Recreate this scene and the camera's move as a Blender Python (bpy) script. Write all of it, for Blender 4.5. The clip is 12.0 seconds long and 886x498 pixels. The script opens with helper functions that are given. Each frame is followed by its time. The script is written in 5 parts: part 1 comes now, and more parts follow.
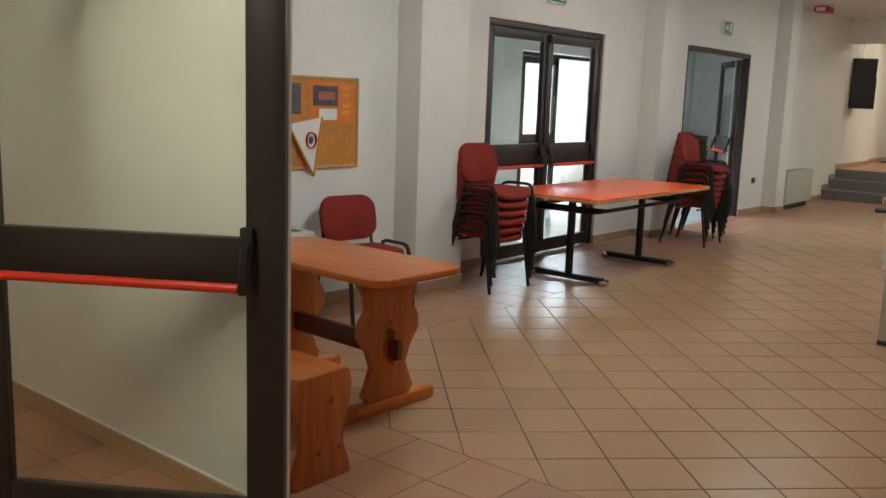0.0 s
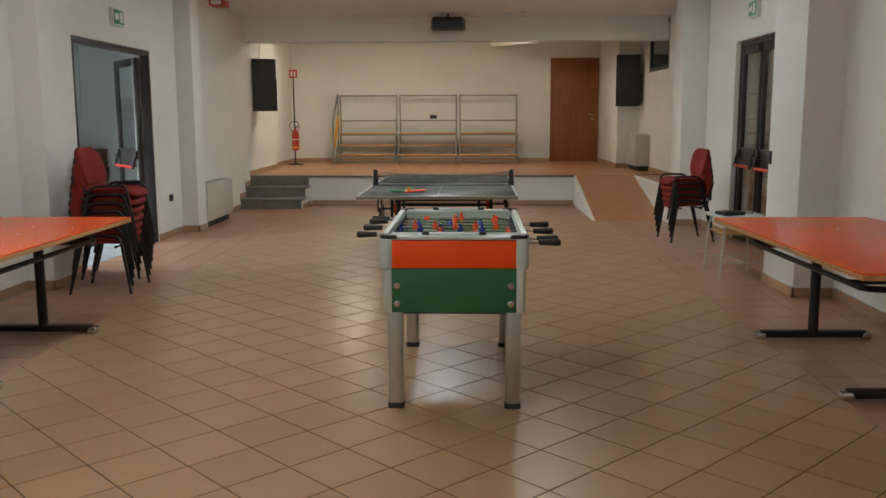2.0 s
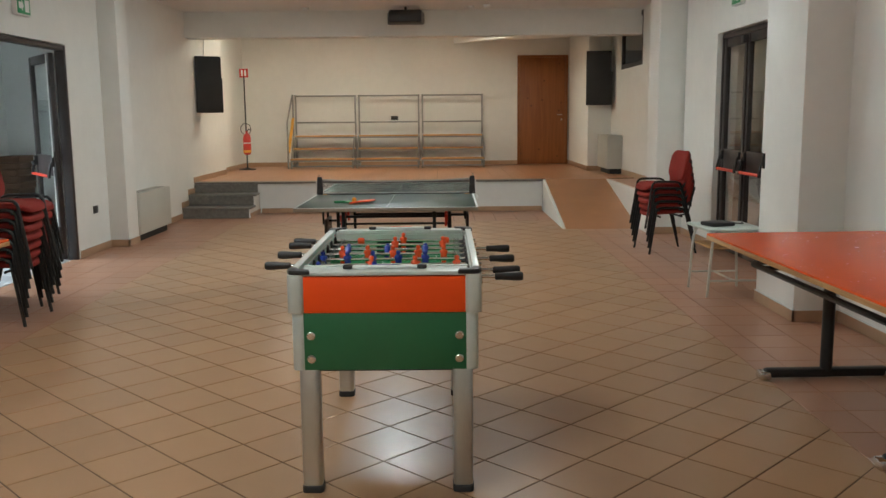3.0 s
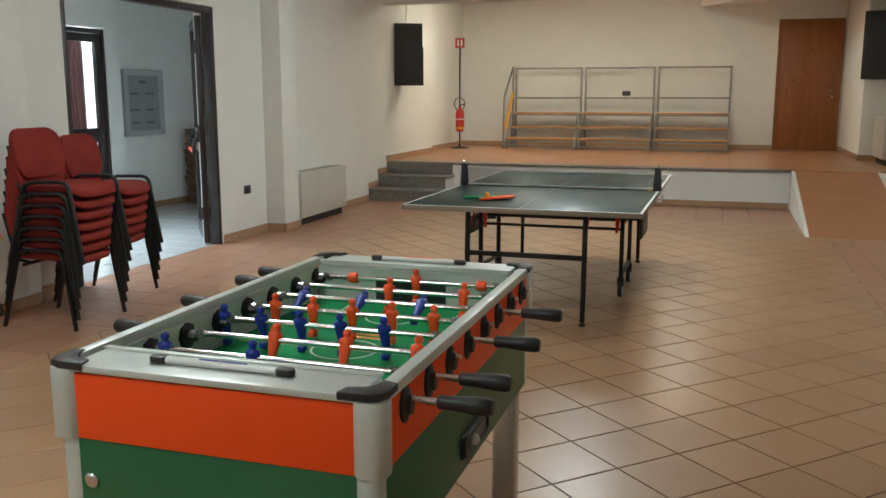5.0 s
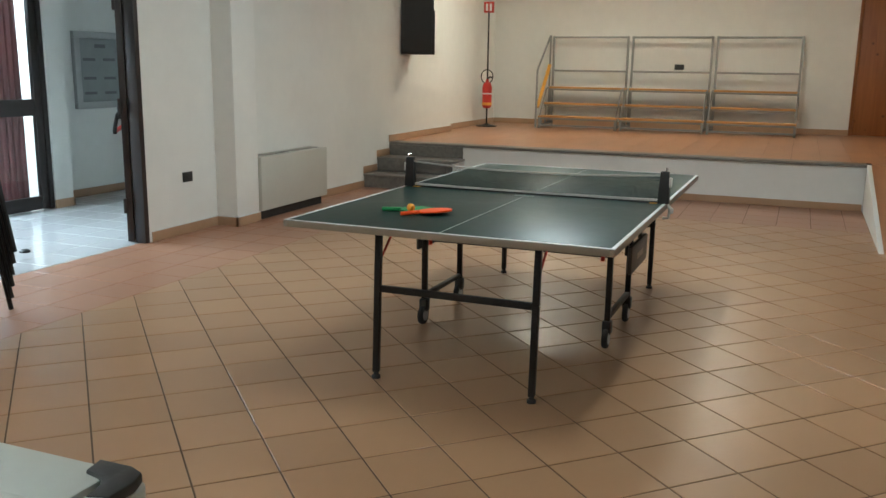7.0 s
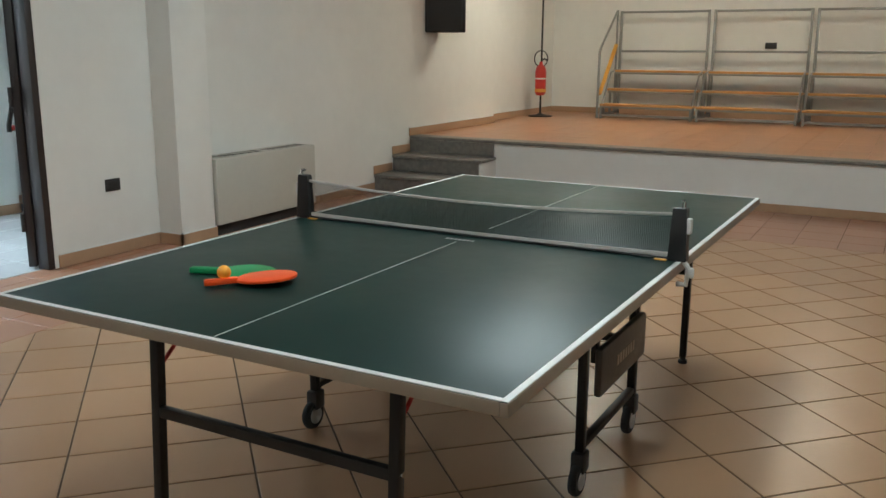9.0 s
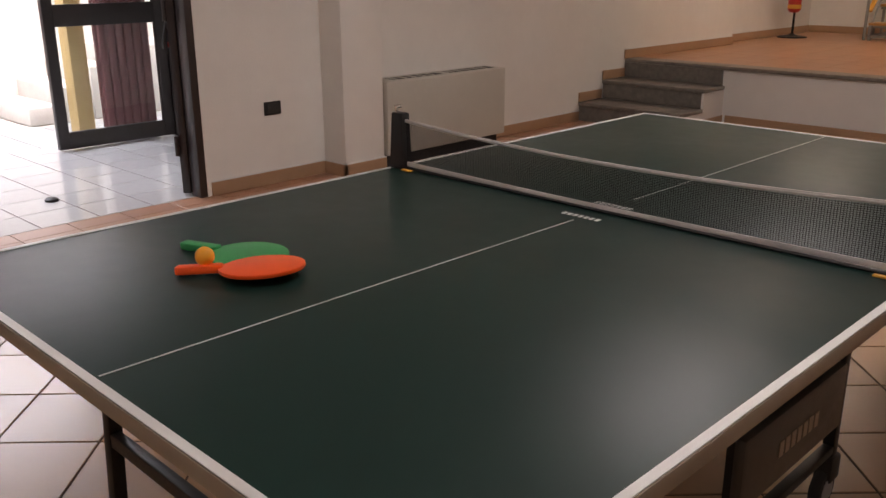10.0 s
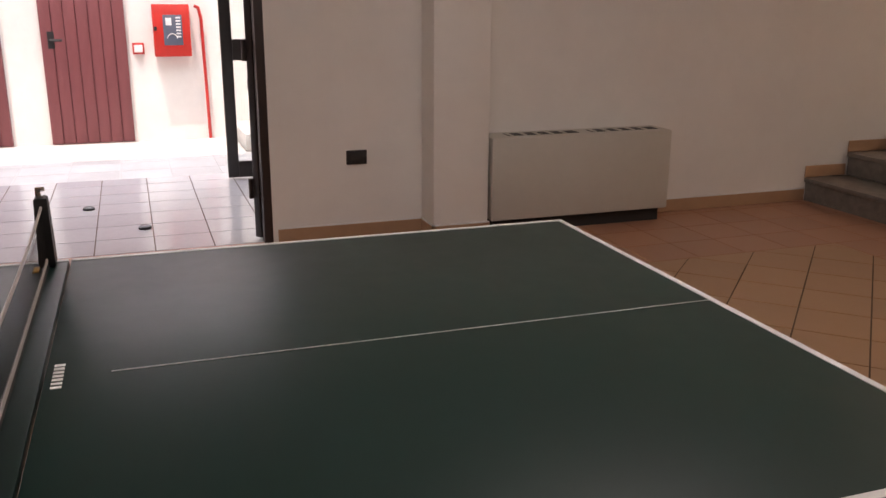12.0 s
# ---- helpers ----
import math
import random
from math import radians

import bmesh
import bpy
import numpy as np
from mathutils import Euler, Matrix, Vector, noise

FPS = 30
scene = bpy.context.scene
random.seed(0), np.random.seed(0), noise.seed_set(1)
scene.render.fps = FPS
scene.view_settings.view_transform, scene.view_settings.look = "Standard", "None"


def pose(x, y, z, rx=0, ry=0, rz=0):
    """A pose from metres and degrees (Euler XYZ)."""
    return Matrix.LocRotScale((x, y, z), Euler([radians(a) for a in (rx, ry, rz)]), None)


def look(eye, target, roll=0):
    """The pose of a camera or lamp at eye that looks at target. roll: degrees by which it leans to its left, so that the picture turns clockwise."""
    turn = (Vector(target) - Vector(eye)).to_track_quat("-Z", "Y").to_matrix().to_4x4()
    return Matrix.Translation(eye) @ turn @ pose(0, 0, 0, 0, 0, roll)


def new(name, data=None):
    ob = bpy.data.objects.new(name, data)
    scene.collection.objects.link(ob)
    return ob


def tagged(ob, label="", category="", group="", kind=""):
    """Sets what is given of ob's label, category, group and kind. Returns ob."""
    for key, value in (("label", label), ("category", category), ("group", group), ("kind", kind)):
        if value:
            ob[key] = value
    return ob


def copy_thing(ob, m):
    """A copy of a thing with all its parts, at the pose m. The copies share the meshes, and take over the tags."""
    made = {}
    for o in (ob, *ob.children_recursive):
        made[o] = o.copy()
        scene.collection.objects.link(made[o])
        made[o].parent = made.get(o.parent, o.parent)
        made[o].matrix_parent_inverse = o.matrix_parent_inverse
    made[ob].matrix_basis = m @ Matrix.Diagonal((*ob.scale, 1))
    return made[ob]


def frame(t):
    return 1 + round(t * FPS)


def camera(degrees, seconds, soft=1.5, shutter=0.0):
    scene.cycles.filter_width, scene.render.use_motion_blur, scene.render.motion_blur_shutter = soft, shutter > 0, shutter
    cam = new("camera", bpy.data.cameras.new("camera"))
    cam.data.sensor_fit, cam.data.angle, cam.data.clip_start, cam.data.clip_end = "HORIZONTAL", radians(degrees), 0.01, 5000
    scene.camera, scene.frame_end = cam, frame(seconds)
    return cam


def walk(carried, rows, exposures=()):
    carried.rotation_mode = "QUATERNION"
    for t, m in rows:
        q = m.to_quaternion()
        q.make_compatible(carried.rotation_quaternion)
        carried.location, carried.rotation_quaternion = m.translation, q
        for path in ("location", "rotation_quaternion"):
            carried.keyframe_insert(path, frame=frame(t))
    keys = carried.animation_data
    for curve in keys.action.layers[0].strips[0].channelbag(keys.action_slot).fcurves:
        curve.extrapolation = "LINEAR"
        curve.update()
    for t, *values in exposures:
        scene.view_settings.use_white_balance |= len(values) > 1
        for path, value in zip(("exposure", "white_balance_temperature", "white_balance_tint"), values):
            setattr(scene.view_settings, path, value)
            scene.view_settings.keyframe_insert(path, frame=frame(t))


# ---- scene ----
cam = camera(53.5, 12.0)
PATH = [
    (0, (0.609, 0.441, 1.535), (-0.643, 1.964, 1.196), 2.0),
    (0.5, (0.312, 0.831, 1.543), (-0.817, 2.449, 1.209), 1.8),
    (1, (0.027, 1.339, 1.512), (-0.826, 3.12, 1.191), 1.2),
    (1.5, (-0.144, 1.868, 1.5), (-0.704, 3.764, 1.195), 0.6),
    (2, (-0.344, 2.341, 1.505), (-0.405, 4.317, 1.206), -0.2),
    (2.2, (-0.362, 2.527, 1.504), (-0.376, 4.505, 1.203), -0.5),
    (2.5, (-0.312, 2.855, 1.514), (-0.301, 4.833, 1.214), -0.4),
    (2.7, (-0.282, 3.07, 1.495), (-0.264, 5.048, 1.198), -0.4),
    (4.3, (0.343, 4.618, 1.481), (0.078, 6.577, 1.179), 0.1),
    (4.5, (0.387, 4.791, 1.473), (0.061, 6.738, 1.153), 0.8),
    (5, (0.515, 5.281, 1.452), (-0.071, 7.162, 1.108), 0.0),
    (5.5, (0.713, 5.682, 1.438), (-0.092, 7.471, 1.048), -0.7),
    (6, (0.767, 6.183, 1.453), (-0.115, 7.929, 1.035), -0.8),
    (6.5, (0.82, 6.687, 1.454), (-0.13, 8.398, 1.039), -0.1),
    (7, (0.742, 7.174, 1.46), (0.013, 8.991, 1.052), 0.8),
    (7.2, (0.728, 7.384, 1.459), (0.058, 9.225, 1.056), 0.6),
    (8.8, (0.749, 8.989, 1.411), (-0.042, 10.777, 0.989), 0.9),
    (9, (0.735, 9.144, 1.41), (-0.188, 10.861, 0.969), 0.3),
    (9.5, (0.677, 9.63, 1.396), (-0.522, 11.154, 0.907), 0.4),
    (10, (0.571, 10.102, 1.351), (-0.759, 11.465, 0.737), -0.3),
    (10.5, (0.708, 10.558, 1.36), (-0.74, 11.77, 0.704), 0.85),
    (11, (0.783, 11.053, 1.381), (-0.795, 12.098, 0.734), -1.05),
    (11.5, (0.883, 11.605, 1.392), (-0.788, 12.509, 0.77), -2.05),
    (12, (0.911, 12.14, 1.396), (-0.903, 12.779, 0.849), 0.3),
]
EXPOSURE = [(0.0, 1.1, 6550, 8), (1.5, 0.90, 6500, 8), (2.5, 1.18, 6350, 7), (4.5, 1.30, 6300, 5), (5.5, 1.30, 6250, 4), (7.0, 1.27, 6050, 3), (9.0, 1.17, 6000, 3), (9.5, 0.50, 6700, 18), (10.5, 0.80, 7600, 33), (12.0, 0.36, 7600, 34)]
walk(cam, [(t, look(eye, target, roll)) for t, eye, target, roll in PATH], EXPOSURE)

# ---- world and lights ----
world = bpy.data.worlds.new("world")
scene.world = world
world.use_nodes = True
wn = world.node_tree.nodes
sky = wn.new("ShaderNodeTexSky")
sky.sky_type = "NISHITA"
sky.sun_disc = False
sky.sun_elevation = radians(74)
sky.sun_rotation = radians(100)
wn["Background"].inputs["Strength"].default_value = 0.15
world.node_tree.links.new(sky.outputs["Color"], wn["Background"].inputs["Color"])

sun_data = bpy.data.lights.new("sun", "SUN")
sun_data.energy, sun_data.angle, sun_data.color = 3.4, radians(0.5), (1.0, 0.95, 0.88)
sun = new("sun", sun_data)
sun.matrix_world = look((-3.5, 9, 20), (-8, 12, 0))


def area_lamp(name, x, y, z, sx, sy, watts, colour):
    d = bpy.data.lights.new(name, "AREA")
    d.shape, d.size, d.size_y, d.energy, d.color = "RECTANGLE", sx, sy, watts, colour
    ob = new(name, d)
    ob.matrix_world = pose(x, y, z)
    return ob


# ---- materials ----
def node_mat(name, colour, rough=0.5, metal=0.0, vary=0.1, scale=6.0, bump=0.0, bump_scale=60.0, rand=0.0, spec=0.5, coat=0.0, stretch=None, rough_vary=0.08):
    """A painted, cast or woven surface with variation at two scales."""
    m = bpy.data.materials.new(name)
    m.use_nodes = True
    nt = m.node_tree
    n, l = nt.nodes, nt.links
    p = n["Principled BSDF"]
    tc = n.new("ShaderNodeTexCoord")
    src = tc.outputs["Object"]
    if stretch:
        mp = n.new("ShaderNodeMapping")
        mp.inputs["Scale"].default_value = stretch
        l.new(src, mp.inputs["Vector"])
        src = mp.outputs["Vector"]
    big = n.new("ShaderNodeTexNoise")
    big.inputs["Scale"].default_value, big.inputs["Detail"].default_value = scale, 5
    l.new(src, big.inputs["Vector"])
    fine = n.new("ShaderNodeTexNoise")
    fine.inputs["Scale"].default_value, fine.inputs["Detail"].default_value = scale * 9, 4
    l.new(src, fine.inputs["Vector"])
    mix = n.new("ShaderNodeMath")
    mix.operation = "MULTIPLY_ADD"
    mix.inputs[1].default_value = 0.45
    l.new(fine.outputs["Fac"], mix.inputs[0])
    l.new(big.outputs["Fac"], mix.inputs[2])
    rng = n.new("ShaderNodeMapRange")
    rng.inputs["From Min"].default_value, rng.inputs["From Max"].default_value = 0.35, 1.1
    rng.inputs["To Min"].default_value, rng.inputs["To Max"].default_value = 1 - vary, 1 + vary
    l.new(mix.outputs[0], rng.inputs["Value"])
    val = rng.outputs["Result"]
    if rand:
        oi = n.new("ShaderNodeObjectInfo")
        geo = n.new("ShaderNodeNewGeometry")
        add = n.new("ShaderNodeMath")
        add.operation = "ADD"
        l.new(oi.outputs["Random"], add.inputs[0])
        l.new(geo.outputs["Random Per Island"], add.inputs[1])
        fr = n.new("ShaderNodeMath")
        fr.operation = "FRACT"
        l.new(add.outputs[0], fr.inputs[0])
        r2 = n.new("ShaderNodeMapRange")
        r2.inputs["To Min"].default_value, r2.inputs["To Max"].default_value = 1 - rand, 1 + rand
        l.new(fr.outputs[0], r2.inputs["Value"])
        mul = n.new("ShaderNodeMath")
        mul.operation = "MULTIPLY"
        l.new(val, mul.inputs[0])
        l.new(r2.outputs["Result"], mul.inputs[1])
        val = mul.outputs[0]
    hsv = n.new("ShaderNodeHueSaturation")
    hsv.inputs["Color"].default_value = (*colour, 1)
    l.new(val, hsv.inputs["Value"])
    l.new(hsv.outputs["Color"], p.inputs["Base Color"])
    rr = n.new("ShaderNodeMapRange")
    rr.inputs["To Min"].default_value, rr.inputs["To Max"].default_value = max(0.02, rough - rough_vary), min(1.0, rough + rough_vary)
    l.new(fine.outputs["Fac"], rr.inputs["Value"])
    l.new(rr.outputs["Result"], p.inputs["Roughness"])
    p.inputs["Metallic"].default_value = metal
    p.inputs["Specular IOR Level"].default_value = spec
    p.inputs["Coat Weight"].default_value = coat
    p.inputs["Coat Roughness"].default_value = 0.12
    if bump:
        bt = n.new("ShaderNodeTexNoise")
        bt.inputs["Scale"].default_value, bt.inputs["Detail"].default_value = bump_scale, 3
        l.new(src, bt.inputs["Vector"])
        b = n.new("ShaderNodeBump")
        b.inputs["Strength"].default_value, b.inputs["Distance"].default_value = bump, 0.01
        l.new(bt.outputs["Fac"], b.inputs["Height"])
        l.new(b.outputs["Normal"], p.inputs["Normal"])
    return m


def wood_mat(name, light, dark, rough=0.45, axis="X", scale=1.0):
    """Sawn wood with long grain and knots along one axis."""
    m = bpy.data.materials.new(name)
    m.use_nodes = True
    nt = m.node_tree
    n, l = nt.nodes, nt.links
    p = n["Principled BSDF"]
    tc, mp = n.new("ShaderNodeTexCoord"), n.new("ShaderNodeMapping")
    s = {"X": (0.6, 9, 9), "Y": (9, 0.6, 9), "Z": (9, 9, 0.6)}[axis]
    mp.inputs["Scale"].default_value = [v * scale for v in s]
    l.new(tc.outputs["Object"], mp.inputs["Vector"])
    a = n.new("ShaderNodeTexNoise")
    a.inputs["Scale"].default_value, a.inputs["Detail"].default_value, a.inputs["Distortion"].default_value = 2.2, 6, 1.2
    l.new(mp.outputs["Vector"], a.inputs["Vector"])
    v = n.new("ShaderNodeTexVoronoi")
    v.inputs["Scale"].default_value = 7.0 * scale
    l.new(tc.outputs["Object"], v.inputs["Vector"])
    knot = n.new("ShaderNodeMapRange")
    knot.inputs["From Min"].default_value, knot.inputs["From Max"].default_value = 0.03, 0.13
    knot.inputs["To Min"].default_value, knot.inputs["To Max"].default_value = 0.0, 1.0
    l.new(v.outputs["Distance"], knot.inputs["Value"])
    ramp = n.new("ShaderNodeValToRGB")
    ramp.color_ramp.elements[0].position, ramp.color_ramp.elements[0].color = 0.3, (*dark, 1)
    ramp.color_ramp.elements[1].position, ramp.color_ramp.elements[1].color = 0.68, (*light, 1)
    l.new(a.outputs["Fac"], ramp.inputs["Fac"])
    mixn = n.new("ShaderNodeMix")
    mixn.data_type = "RGBA"
    mixn.inputs[6].default_value = (*[c * 0.45 for c in dark], 1)
    l.new(knot.outputs["Result"], mixn.inputs["Factor"])
    l.new(ramp.outputs["Color"], mixn.inputs[7])
    l.new(mixn.outputs[2], p.inputs["Base Color"])
    p.inputs["Roughness"].default_value = rough
    b = n.new("ShaderNodeBump")
    b.inputs["Strength"].default_value, b.inputs["Distance"].default_value = 0.15, 0.004
    l.new(a.outputs["Fac"], b.inputs["Height"])
    l.new(b.outputs["Normal"], p.inputs["Normal"])
    return m


def glass_mat(name, tint, rough=0.0):
    m = bpy.data.materials.new(name)
    m.use_nodes = True
    p = m.node_tree.nodes["Principled BSDF"]
    p.inputs["Base Color"].default_value = (*tint, 1)
    p.inputs["Transmission Weight"].default_value = 1.0
    p.inputs["Roughness"].default_value = rough
    p.inputs["IOR"].default_value = 1.45
    return m


def glow_mat(name, colour, strength):
    m = bpy.data.materials.new(name)
    m.use_nodes = True
    p = m.node_tree.nodes["Principled BSDF"]
    p.inputs["Base Color"].default_value = (0.8, 0.8, 0.8, 1)
    p.inputs["Emission Color"].default_value = (*colour, 1)
    p.inputs["Emission Strength"].default_value = strength
    return m


PLASTER = node_mat("plaster", (0.79, 0.785, 0.745), 0.85, vary=0.06, scale=0.9, bump=0.12, bump_scale=90, spec=0.3)
CEILING = node_mat("ceiling_paint", (0.78, 0.78, 0.77), 0.9, vary=0.03, scale=0.8, spec=0.2)
OUTWALL = node_mat("outdoor_plaster", (0.78, 0.77, 0.72), 0.9, vary=0.08, scale=1.2, bump=0.2, bump_scale=60)
TILE = node_mat("floor_tile", (0.385, 0.222, 0.118), 0.30, vary=0.05, scale=2.0, rough_vary=0.05, rand=0.08)
BORDER = node_mat("border_tile", (0.385, 0.195, 0.118), 0.32, vary=0.05, scale=2.0, rough_vary=0.04, rand=0.07)
STAGE_TILE = node_mat("stage_tile", (0.45, 0.215, 0.105), 0.33, vary=0.12, scale=2.5, rand=0.06)
HALL_TILE = node_mat("hall_tile", (0.56, 0.56, 0.56), 0.16, vary=0.08, scale=3.0, rand=0.05)
YARD = node_mat("yard_paving", (0.52, 0.515, 0.49), 0.8, vary=0.15, scale=2.0, bump=0.2, bump_scale=40, rand=0.08)
GROUT = node_mat("grout", (0.10, 0.062, 0.038), 0.9, vary=0.2, scale=4)
SKIRT = node_mat("skirting_tile", (0.44, 0.275, 0.165), 0.35, vary=0.1, scale=4, rand=0.06)
GRANITE = node_mat("granite_step", (0.19, 0.175, 0.155), 0.4, vary=0.35, scale=22, bump=0.03)
DARK_ALU = node_mat("brown_aluminium", (0.030, 0.022, 0.020), 0.38, vary=0.15, scale=8, spec=0.5)
ALU = node_mat("anodised_aluminium", (0.55, 0.56, 0.55), 0.34, metal=0.9, vary=0.08, scale=12, stretch=(1, 1, 0.2))
ALU_PAINT = node_mat("silver_profile", (0.60, 0.64, 0.60), 0.35, metal=0.25, vary=0.05, scale=7)
CHROME = node_mat("chrome", (0.75, 0.75, 0.74), 0.14, metal=1.0, vary=0.05, scale=20)
BLACK = node_mat("black_plastic", (0.018, 0.017, 0.017), 0.42, vary=0.2, scale=20)
BLACK_STEEL = node_mat("black_steel", (0.014, 0.013, 0.012), 0.4, vary=0.2, scale=15, spec=0.35)
GREY_STEEL = node_mat("grey_steel", (0.27, 0.27, 0.255), 0.42, metal=0.5, vary=0.1, scale=10)
RED_BAR = node_mat("red_push_bar", (0.72, 0.045, 0.02), 0.32, vary=0.08, scale=10)
RED_FABRIC = node_mat("red_upholstery", (0.25, 0.024, 0.017), 0.78, vary=0.16, scale=9, bump=0.25, bump_scale=500, spec=0.25)
ORANGE_TOP = node_mat("orange_laminate", (0.90, 0.115, 0.014), 0.27, vary=0.03, scale=3, rough_vary=0.01, spec=0.4)
EDGE_WOOD = wood_mat("edge_wood", (0.62, 0.36, 0.14), (0.42, 0.21, 0.07), 0.5, "Y")
PINE = wood_mat("varnished_pine", (0.60, 0.165, 0.026), (0.44, 0.10, 0.014), 0.3, "X", 0.9)
PINE_UP = wood_mat("varnished_pine_upright", (0.53, 0.14, 0.022), (0.37, 0.082, 0.012), 0.3, "Z", 0.9)
DOOR_WOOD = wood_mat("door_veneer", (0.30, 0.105, 0.028), (0.23, 0.075, 0.02), 0.4, "Z", 0.7)
PLANK = wood_mat("bench_plank", (0.60, 0.32, 0.10), (0.44, 0.21, 0.06), 0.5, "X", 0.9)
FOOS_ORANGE = node_mat("orange_panel", (0.94, 0.088, 0.010), 0.4, vary=0.04, scale=5, spec=0.3)
FOOS_GREEN = node_mat("green_panel", (0.022, 0.135, 0.052), 0.38, vary=0.06, scale=5)
FIELD = node_mat("green_field", (0.003, 0.25, 0.075), 0.5, vary=0.05, scale=5, rough_vary=0.02, spec=0.2)
INNER = node_mat("pale_inner_wall", (0.55, 0.62, 0.56), 0.3, vary=0.04, scale=5)
PLAYER_RED = node_mat("orange_player", (0.92, 0.095, 0.012), 0.4, vary=0.05, scale=20)
PLAYER_BLUE = node_mat("blue_player", (0.012, 0.035, 0.32), 0.4, vary=0.05, scale=20)
TT_GREEN = node_mat("table_tennis_board", (0.008, 0.030, 0.025), 0.40, vary=0.10, scale=2, rough_vary=0.03, spec=0.24)
WHITE_LINE = node_mat("white_line", (0.72, 0.74, 0.72), 0.4, vary=0.06, scale=10)
APRON = node_mat("pale_edge_profile", (0.30, 0.25, 0.195), 0.4, metal=0.25, vary=0.1, scale=6)
NET = node_mat("net_cord", (0.010, 0.009, 0.009), 0.9, vary=0.1, scale=20, spec=0.08)
NET_TAPE = node_mat("net_tape", (0.55, 0.53, 0.5), 0.7, vary=0.1, scale=20)
FANCOIL = node_mat("fan_coil_steel", (0.53, 0.515, 0.455), 0.45, vary=0.05, scale=3)
GRILLE = node_mat("dark_grille", (0.022, 0.022, 0.021), 0.6)
CORK = node_mat("cork", (0.55, 0.235, 0.055), 0.85, vary=0.25, scale=40, bump=0.2, bump_scale=200)
PAPER = node_mat("paper", (0.78, 0.78, 0.76), 0.7, vary=0.04, scale=10)
PRINT_DARK = node_mat("dark_print", (0.09, 0.075, 0.085), 0.5, vary=0.8, scale=30)
PRINT_ORANGE = node_mat("orange_print", (0.72, 0.20, 0.035), 0.5, vary=0.15, scale=20)
PRINT_YELLOW = node_mat("yellow_print", (0.75, 0.33, 0.04), 0.5)
INK = node_mat("ink", (0.16, 0.16, 0.17), 0.6)
RED_PAINT = node_mat("red_paint", (0.52, 0.028, 0.018), 0.35, vary=0.08, scale=12)
SIGN_GREEN = node_mat("sign_green", (0.02, 0.28, 0.10), 0.4)
WHITE_PLASTIC = node_mat("white_plastic", (0.72, 0.73, 0.71), 0.4, vary=0.03, scale=10)
PURPLE = node_mat("maroon_shutter", (0.20, 0.055, 0.058), 0.5, vary=0.15, scale=6, stretch=(1, 1, 0.2))
YELLOW = node_mat("yellow_paint", (0.72, 0.36, 0.05), 0.5)
RUBBER = node_mat("rubber", (0.03, 0.03, 0.03), 0.8)
WHEEL = node_mat("pale_wheel", (0.5, 0.5, 0.5), 0.5)
BAT_ORANGE = node_mat("orange_bat", (0.95, 0.10, 0.01), 0.45, vary=0.04, scale=30)
BAT_GREEN = node_mat("green_bat", (0.01, 0.30, 0.09), 0.45, vary=0.04, scale=30)
BALL = node_mat("orange_ball", (0.95, 0.40, 0.03), 0.4)
PALE_TOP = node_mat("pale_green_top", (0.55, 0.62, 0.56), 0.3, vary=0.06, scale=6)
PALE_LEG = node_mat("pale_steel", (0.55, 0.55, 0.5), 0.35, metal=0.3)
BROWN_STACK = node_mat("brown_crate", (0.17, 0.09, 0.05), 0.6, vary=0.25, scale=6, rand=0.2)
GLASS = glass_mat("pane_glass", (0.93, 0.97, 0.95))
TUBE_GLOW = glow_mat("lamp_tube_cool", (0.94, 1.0, 1.0), 26.0)
TUBE_WARM = glow_mat("lamp_tube_warm", (1.0, 0.90, 0.72), 20.0)


# ---- building helpers ----
def bevel(bm, edges, w, seg=2):
    bmesh.ops.bevel(bm, geom=list(edges), offset=w, segments=seg, profile=0.5, affect="EDGES")


def box(bm, lo, hi, r=0.0, seg=2):
    """An upright block between two corners, with rounded edges."""
    t = bmesh.new()
    bmesh.ops.create_cube(t, size=1)
    for v in t.verts:
        v.co = [lo[k] + (v.co[k] + 0.5) * (hi[k] - lo[k]) for k in range(3)]
    if r:
        bevel(t, t.edges, min(r, 0.45 * min(abs(hi[k] - lo[k]) for k in range(3))), seg)
    merge(bm, t)
    return bm


def merge(bm, t, m=None):
    if m is not None:
        bmesh.ops.transform(t, matrix=m, verts=t.verts)
    me = bpy.data.meshes.new("tmp")
    t.to_mesh(me)
    t.free()
    bm.from_mesh(me)
    bpy.data.meshes.remove(me)


